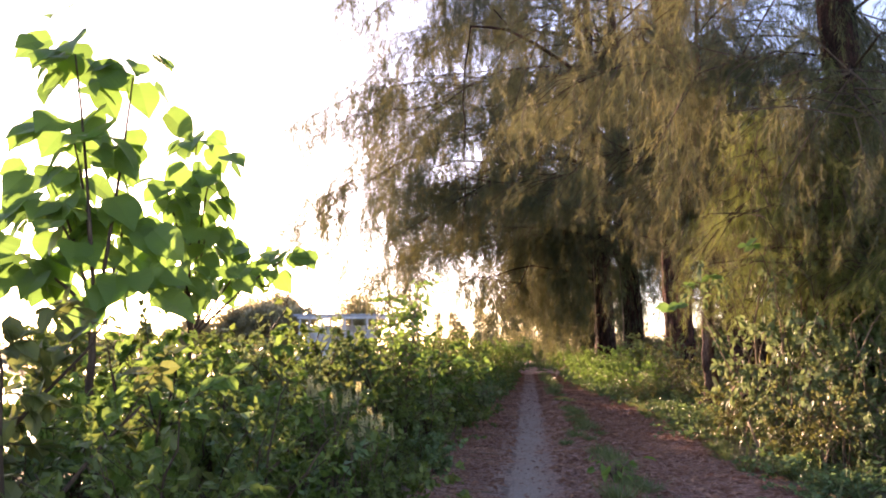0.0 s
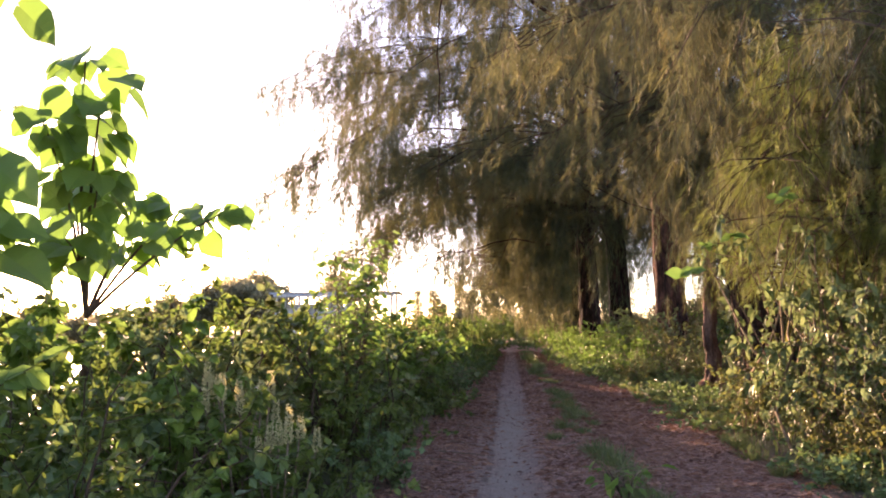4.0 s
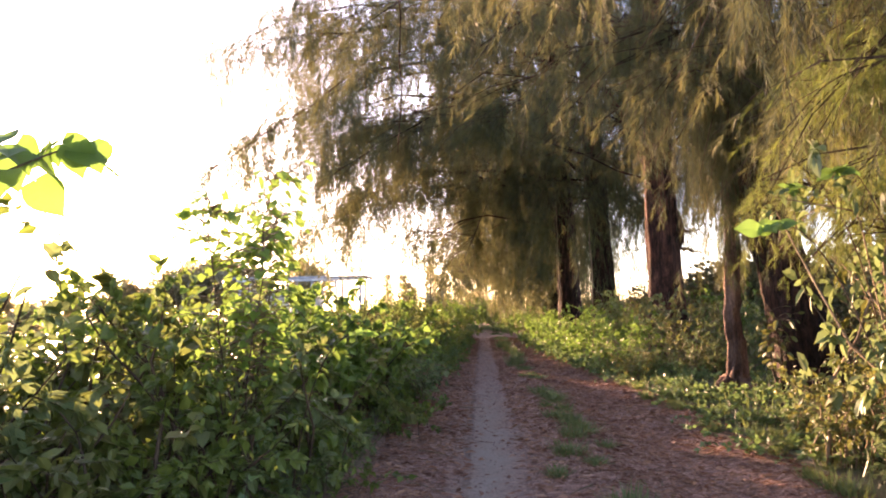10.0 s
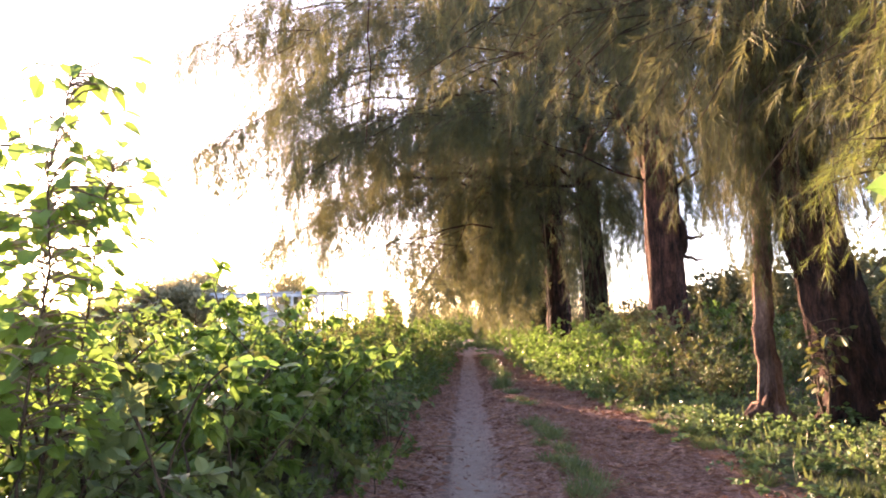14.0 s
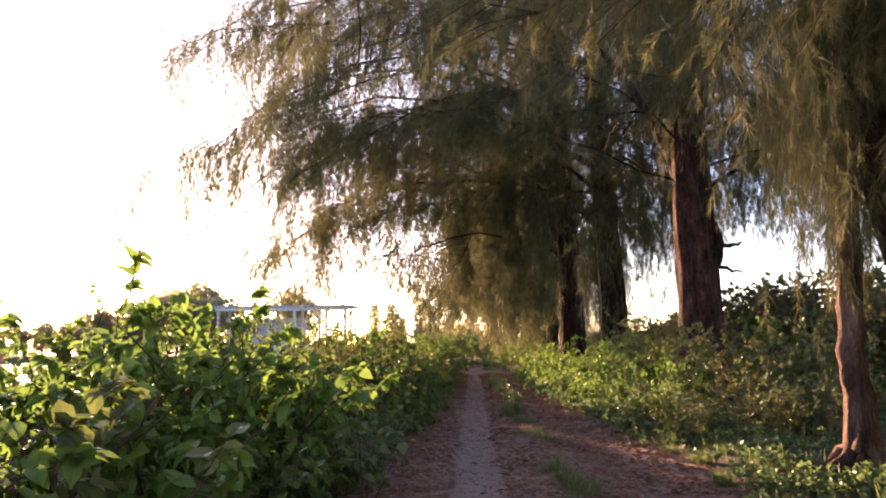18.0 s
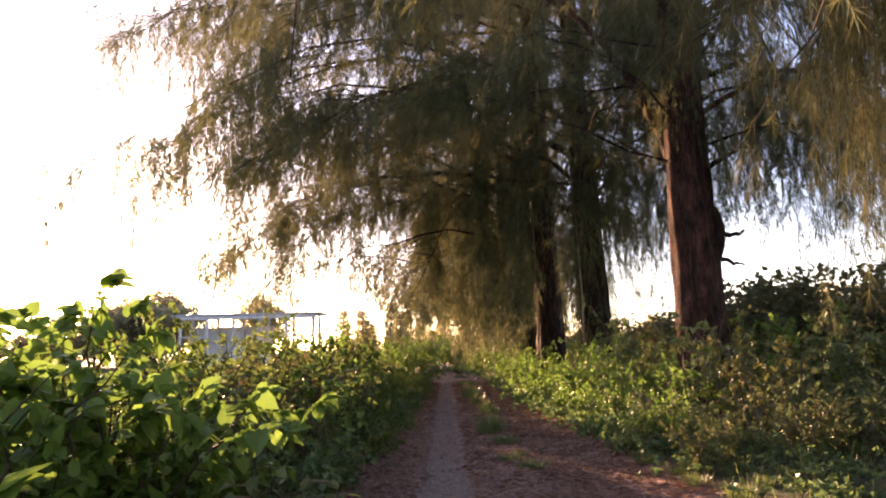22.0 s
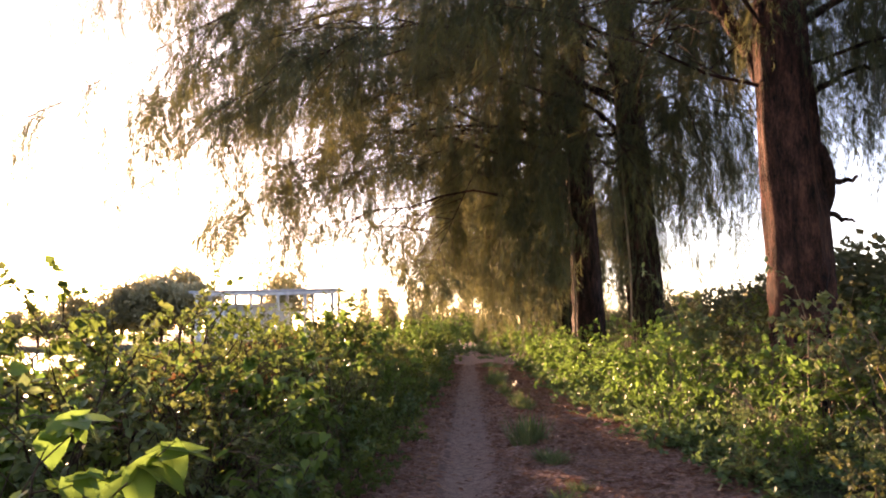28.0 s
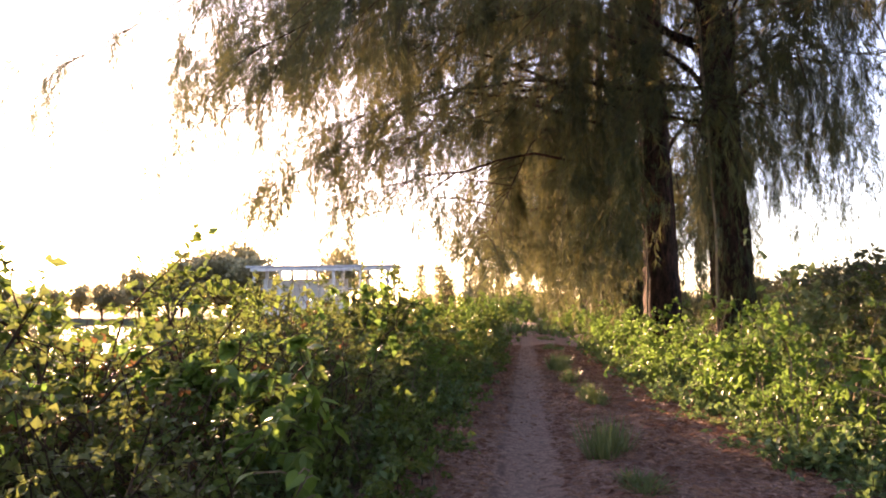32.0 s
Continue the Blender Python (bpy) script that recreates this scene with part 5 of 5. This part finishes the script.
y = 7.0
while y < 52:
    if math.sin(y * 0.9) + R.uniform(-0.6, 0.9) > (-0.75 if y < 19 else 0.6):
        grass(0.98 + R.gauss(0, 0.12) - 0.006 * max(0, y - 20), y, R.uniform(0.8, 1.45), R.uniform(0.28, 0.55))
    y += R.uniform(0.22, 0.55)
for x, y, s in ((0.74, 24.9, 1.5), (0.86, 25.15, 1.3), (0.65, 35.0, 1.6), (0.75, 34.6, 1.2), (0.95, 29.0, 1.2), (0.8, 32.0, 1.2)):
    grass(x, y, s, 1.0)
y = 8.0
while y < 45:
    grass(2.75 - 0.6 * min(1, max(0, (y - 20) / 14)) + R.uniform(-0.15, 0.5), y, R.uniform(0.6, 1.1), R.uniform(0.4, 0.8))
    y += R.uniform(0.25, 0.6)


def undergrowth():
    """Short grass and weeds on the ground beyond the track's edges."""
    rng = np.random.RandomState(29)
    n = 46000
    x = np.where(rng.uniform(0, 1, n) < 0.6, rng.uniform(2.9, 15, n), rng.uniform(-8.5, -1.3, n))
    y = rng.uniform(-8, 62, n)
    z = relief(x, y)
    ok = (z > -0.6) & (np.sin(x * 1.3 + 2 * np.sin(y * 0.6)) + np.sin(y * 1.1 + x) + rng.uniform(-1, 1.6, n) > -0.6)
    x, y, z, n = x[ok], y[ok], z[ok], int(ok.sum())
    a = rng.uniform(0, 6.28, n)
    D = np.stack([np.cos(a) * rng.uniform(0.1, 1.2, n), np.sin(a) * rng.uniform(0.1, 1.2, n), np.ones(n)], -1)
    v, f = scatter(BLADE_V, BLADE_F, np.stack([x, y, z - 0.02], -1), D, np.stack([-np.cos(a), -np.sin(a), np.full(n, 0.3)], -1), rng.uniform(0.08, 0.3, n), rng.uniform(0.012, 0.04, n))
    ob = new("undergrowth", mesh_from("undergrowth", v, f, GRASS))
    tagged(ob, "short rough grass and weeds beyond the track edges", "grass", kind="stuff")


undergrowth()


# ---- litter on the track ----
def litter():
    rng = np.random.RandomState(9)
    n = 70000
    x = rng.uniform(-1.25, 2.9, n)
    x = x[(np.abs(x) > 0.3) | (rng.uniform(0, 1, n) < 0.09)]
    y = -6 + 52 * rng.uniform(0, 1, len(x)) ** 0.95
    P = np.stack([x, y, relief(x, y) + 0.012], -1)
    a = rng.uniform(0, 6.28, len(x))
    D = np.stack([np.cos(a), np.sin(a), rng.normal(0, 0.12, len(x))], -1)
    N = np.array((0, 0, 1.0)) + rng.normal(0, 0.4, P.shape)
    L = rng.uniform(0.02, 0.13, len(x))
    v, f = scatter(LANCE_V, LANCE_F, P, D, N, L, np.maximum(L * rng.uniform(0.06, 0.6, len(x)) ** 1.2, 0.009))
    ob = new("leaf_litter", mesh_from("leaf_litter", v, f, LITTER))
    tagged(ob, "fallen brown leaves and needles strewn on the track", "leaf litter", kind="stuff")


litter()


def crumbs():
    """Small clods and grit on the earth of the track."""
    rng = np.random.RandomState(19)
    n = 15000
    x = rng.uniform(-1.2, 2.9, n)
    y = -6 + 52 * rng.uniform(0, 1, n)
    P = np.stack([x, y, relief(x, y) - 0.002], -1)
    tv = np.array([(-0.5, -0.5, 0), (0.5, -0.4, 0), (0.1, 0.55, 0), (0.05, -0.1, 0.55)])
    tf = np.array([(0, 1, 3), (1, 2, 3), (2, 0, 3)])
    a = rng.uniform(0, 6.28, n)
    L = rng.uniform(0.008, 0.035, n) * rng.uniform(0.5, 1.2, n)
    v, f = scatter(tv, tf, P, np.stack([np.cos(a), np.sin(a), np.zeros(n)], -1), np.tile((0, 0, 1.0), (n, 1)), L, L)
    ob = new("soil_crumbs", mesh_from("soil_crumbs", v, f, CRUMB))
    tagged(ob, "small clods and grit on the reddish track", "soil", kind="stuff")


crumbs()


def fallen_twig(x, y, turn, ln, seed):
    rng = np.random.RandomState(seed)
    p = bent(np.array([[0, 0, 0.012]]), np.array([[1.0, 0, 0.02]]), np.array([ln]), np.array([0.0]), 7, rng, 0.2)
    p[..., 2] = np.maximum(p[..., 2] * 0.3, 0.004) + 0.006
    v, q = tubes(p, np.linspace(0.007, 0.003, 7)[None], 5)
    ob = new("fallen_twig", mesh_from("fallen_twig", v, q, PALE_STEM, True))
    ob.matrix_basis = pose(x, y, float(relief(np.array(x), np.array(y))), 0, 0, turn)
    tagged(ob, "thin pale twig lying on the track", "twig", "fallen twigs on the track")


for k in range(70):
    fallen_twig(R.choice((R.uniform(-1.2, -0.35), R.uniform(0.4, 2.7))), R.uniform(7, 36), R.uniform(0, 360), R.uniform(0.15, 0.7), 800 + k)


# ---- the far bank ----
def far_crown(seed, h, w, n, leaf, trunk_h, columnar=False, mat=HAZED_LEAF):
    """Trunk and foliage of a tree that stays far off."""
    rng = np.random.RandomState(seed)
    blobs = 14
    if columnar:
        c = np.stack([rng.normal(0, 0.04 * w, blobs), rng.normal(0, 0.04 * w, blobs), np.linspace(trunk_h, h * 0.95, blobs)], -1)
        r = w / 2 * np.sqrt(np.clip(1 - ((c[:, 2] - h * 0.4) / (h * 0.62)) ** 2, 0.08, 1))
    else:
        a = rng.uniform(0, 6.28, blobs)
        q = np.sqrt(rng.uniform(0, 1, blobs)) * w * 0.33
        c = np.stack([q * np.cos(a), q * np.sin(a), rng.uniform(trunk_h + 0.25 * (h - trunk_h), h * 0.84, blobs)], -1)
        r = rng.uniform(0.14, 0.26, blobs) * w
    k = rng.randint(0, blobs, n)
    d = unit(rng.normal(0, 1, (n, 3)))
    P = c[k] + d * (r[k] * rng.uniform(0.55, 1.08, n))[:, None]
    D = d + rng.normal(0, 0.6, d.shape)
    N = rng.normal(0, 1, d.shape)
    L = leaf * rng.uniform(0.5, 1.3, n)
    v, f = scatter(LANCE_V, LANCE_F, P, D, N, L, L * 0.8)
    m = 6
    top = c[rng.permutation(blobs)[:m]]
    base = np.repeat(np.array([[0, 0, -0.3]]), m, 0)
    s = np.linspace(0, 1, 6)
    pth = base[:, None] + (top - base)[:, None] * np.stack([s ** 2, s ** 2, s], -1)[None]
    v2, q2 = tubes(pth, np.linspace(1, 0.15, 6)[None] * np.full((m, 1), 0.02 * h), 6)
    return mesh_from("trunk", v2, q2, BARK, True), mesh_from("crown", v, f, mat)


# round and columnar crowns carry haze in their leaf colour
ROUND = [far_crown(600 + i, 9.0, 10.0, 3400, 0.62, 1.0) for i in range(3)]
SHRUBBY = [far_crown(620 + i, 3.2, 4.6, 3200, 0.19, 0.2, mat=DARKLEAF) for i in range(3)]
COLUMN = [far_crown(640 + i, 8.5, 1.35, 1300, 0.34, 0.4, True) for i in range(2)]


def far_tree(name, label, group, pair, x, y, s=1.0, tall=1.0):
    e = thing(name, label, "tree", group)
    e.matrix_basis = Matrix.Translation((x, y, float(relief(np.array(x), np.array(y))))) @ Matrix.Rotation(R.uniform(0, 6.28), 4, "Z") @ Matrix.Diagonal((s, s, s * tall, 1))
    under("trunk", pair[0], e)
    under("crown", pair[1], e)


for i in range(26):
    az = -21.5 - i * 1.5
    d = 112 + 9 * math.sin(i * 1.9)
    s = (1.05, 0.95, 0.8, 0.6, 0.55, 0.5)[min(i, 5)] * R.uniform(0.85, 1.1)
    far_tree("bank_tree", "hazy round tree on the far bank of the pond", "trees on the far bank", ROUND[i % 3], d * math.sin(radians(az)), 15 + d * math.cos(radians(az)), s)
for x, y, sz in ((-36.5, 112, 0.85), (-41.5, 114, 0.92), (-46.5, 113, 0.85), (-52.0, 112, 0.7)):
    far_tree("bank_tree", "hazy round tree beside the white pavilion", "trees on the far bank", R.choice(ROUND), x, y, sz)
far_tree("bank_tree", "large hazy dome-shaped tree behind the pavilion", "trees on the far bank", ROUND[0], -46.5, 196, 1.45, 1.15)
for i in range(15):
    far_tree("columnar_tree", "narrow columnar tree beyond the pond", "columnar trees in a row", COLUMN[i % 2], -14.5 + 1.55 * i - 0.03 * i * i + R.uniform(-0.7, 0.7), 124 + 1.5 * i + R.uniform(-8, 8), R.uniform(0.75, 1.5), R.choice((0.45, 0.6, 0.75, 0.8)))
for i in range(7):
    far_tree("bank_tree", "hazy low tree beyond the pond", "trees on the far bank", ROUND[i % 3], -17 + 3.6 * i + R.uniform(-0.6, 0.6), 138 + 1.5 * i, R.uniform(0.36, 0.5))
for i in range(22):
    far_tree("field_shrub", "dark rounded shrub across the field", "shrubs across the field", SHRUBBY[i % 3], 13 + 2.5 * math.sin(i * 1.7) + 0.12 * i, 16 + 4.2 * i, R.uniform(0.8, 1.15), 0.85)
for x, y, s in ((10.0, 27.0, 0.95), (9.8, 32.5, 1.25), (11.8, 30.0, 1.2), (10.4, 35.5, 1.2), (12.0, 38.0, 1.0), (11.0, 42.0, 1.0), (12.4, 25.0, 1.0), (10.8, 47.0, 1.05), (9.8, 22.5, 0.8)):
    far_tree("field_shrub", "dark rounded shrub across the field", "shrubs across the field", R.choice(SHRUBBY), x, y, s, 0.8)
for i in range(12):
    far_tree("field_tree", "hazy tree at the far edge of the field", "trees across the field", ROUND[i % 3], 60 + 8 * math.sin(i * 2.1), 40 + 14 * i, R.uniform(0.6, 0.9))


def pavilion():
    e = thing("pavilion", "long white open pavilion with flat grey roof on the far bank", "pavilion", at=(-24.2, 104.5, 0))
    w = 18.2
    part("roof", box_bm(0, 0, 6.2, w, 5.0, 0.32, 0.05), ROOF_GREY, e)
    part("fascia", box_bm(0, -2.42, 5.85, w - 1.2, 0.16, 0.36), WHITE_PAINT, e)
    for i in range(6):
        x = -w / 2 + 1.0 + i * (w - 2) / 5
        part("column", box_bm(x, -2.2, 3.0, 0.32, 0.32, 6.0), WHITE_PAINT if i < 5 else BLUE_PAINT, e)
        part("column", box_bm(x, 2.2, 3.0, 0.32, 0.32, 6.0), WHITE_PAINT, e)
    part("floor_slab", box_bm(0, 0, 0.2, w - 0.6, 5.2, 0.55), CONCRETE, e)
    part("back_wall", box_bm(-3.2, 2.45, 2.6, w - 7.4, 0.14, 4.6), WHITE_PAINT, e)
    for i in range(5):
        part("rail", box_bm(-w / 2 + 1.0 + (i + 0.5) * (w - 2) / 5, -2.2, 3.6, (w - 2) / 5 - 0.36, 0.1, 0.14, 0.01), WHITE_PAINT, e)
        part("parapet", box_bm(-w / 2 + 1.0 + (i + 0.5) * (w - 2) / 5, -2.2, 1.0, (w - 2) / 5 - 0.36, 0.12, 1.0, 0.01), WHITE_PAINT, e)


pavilion()
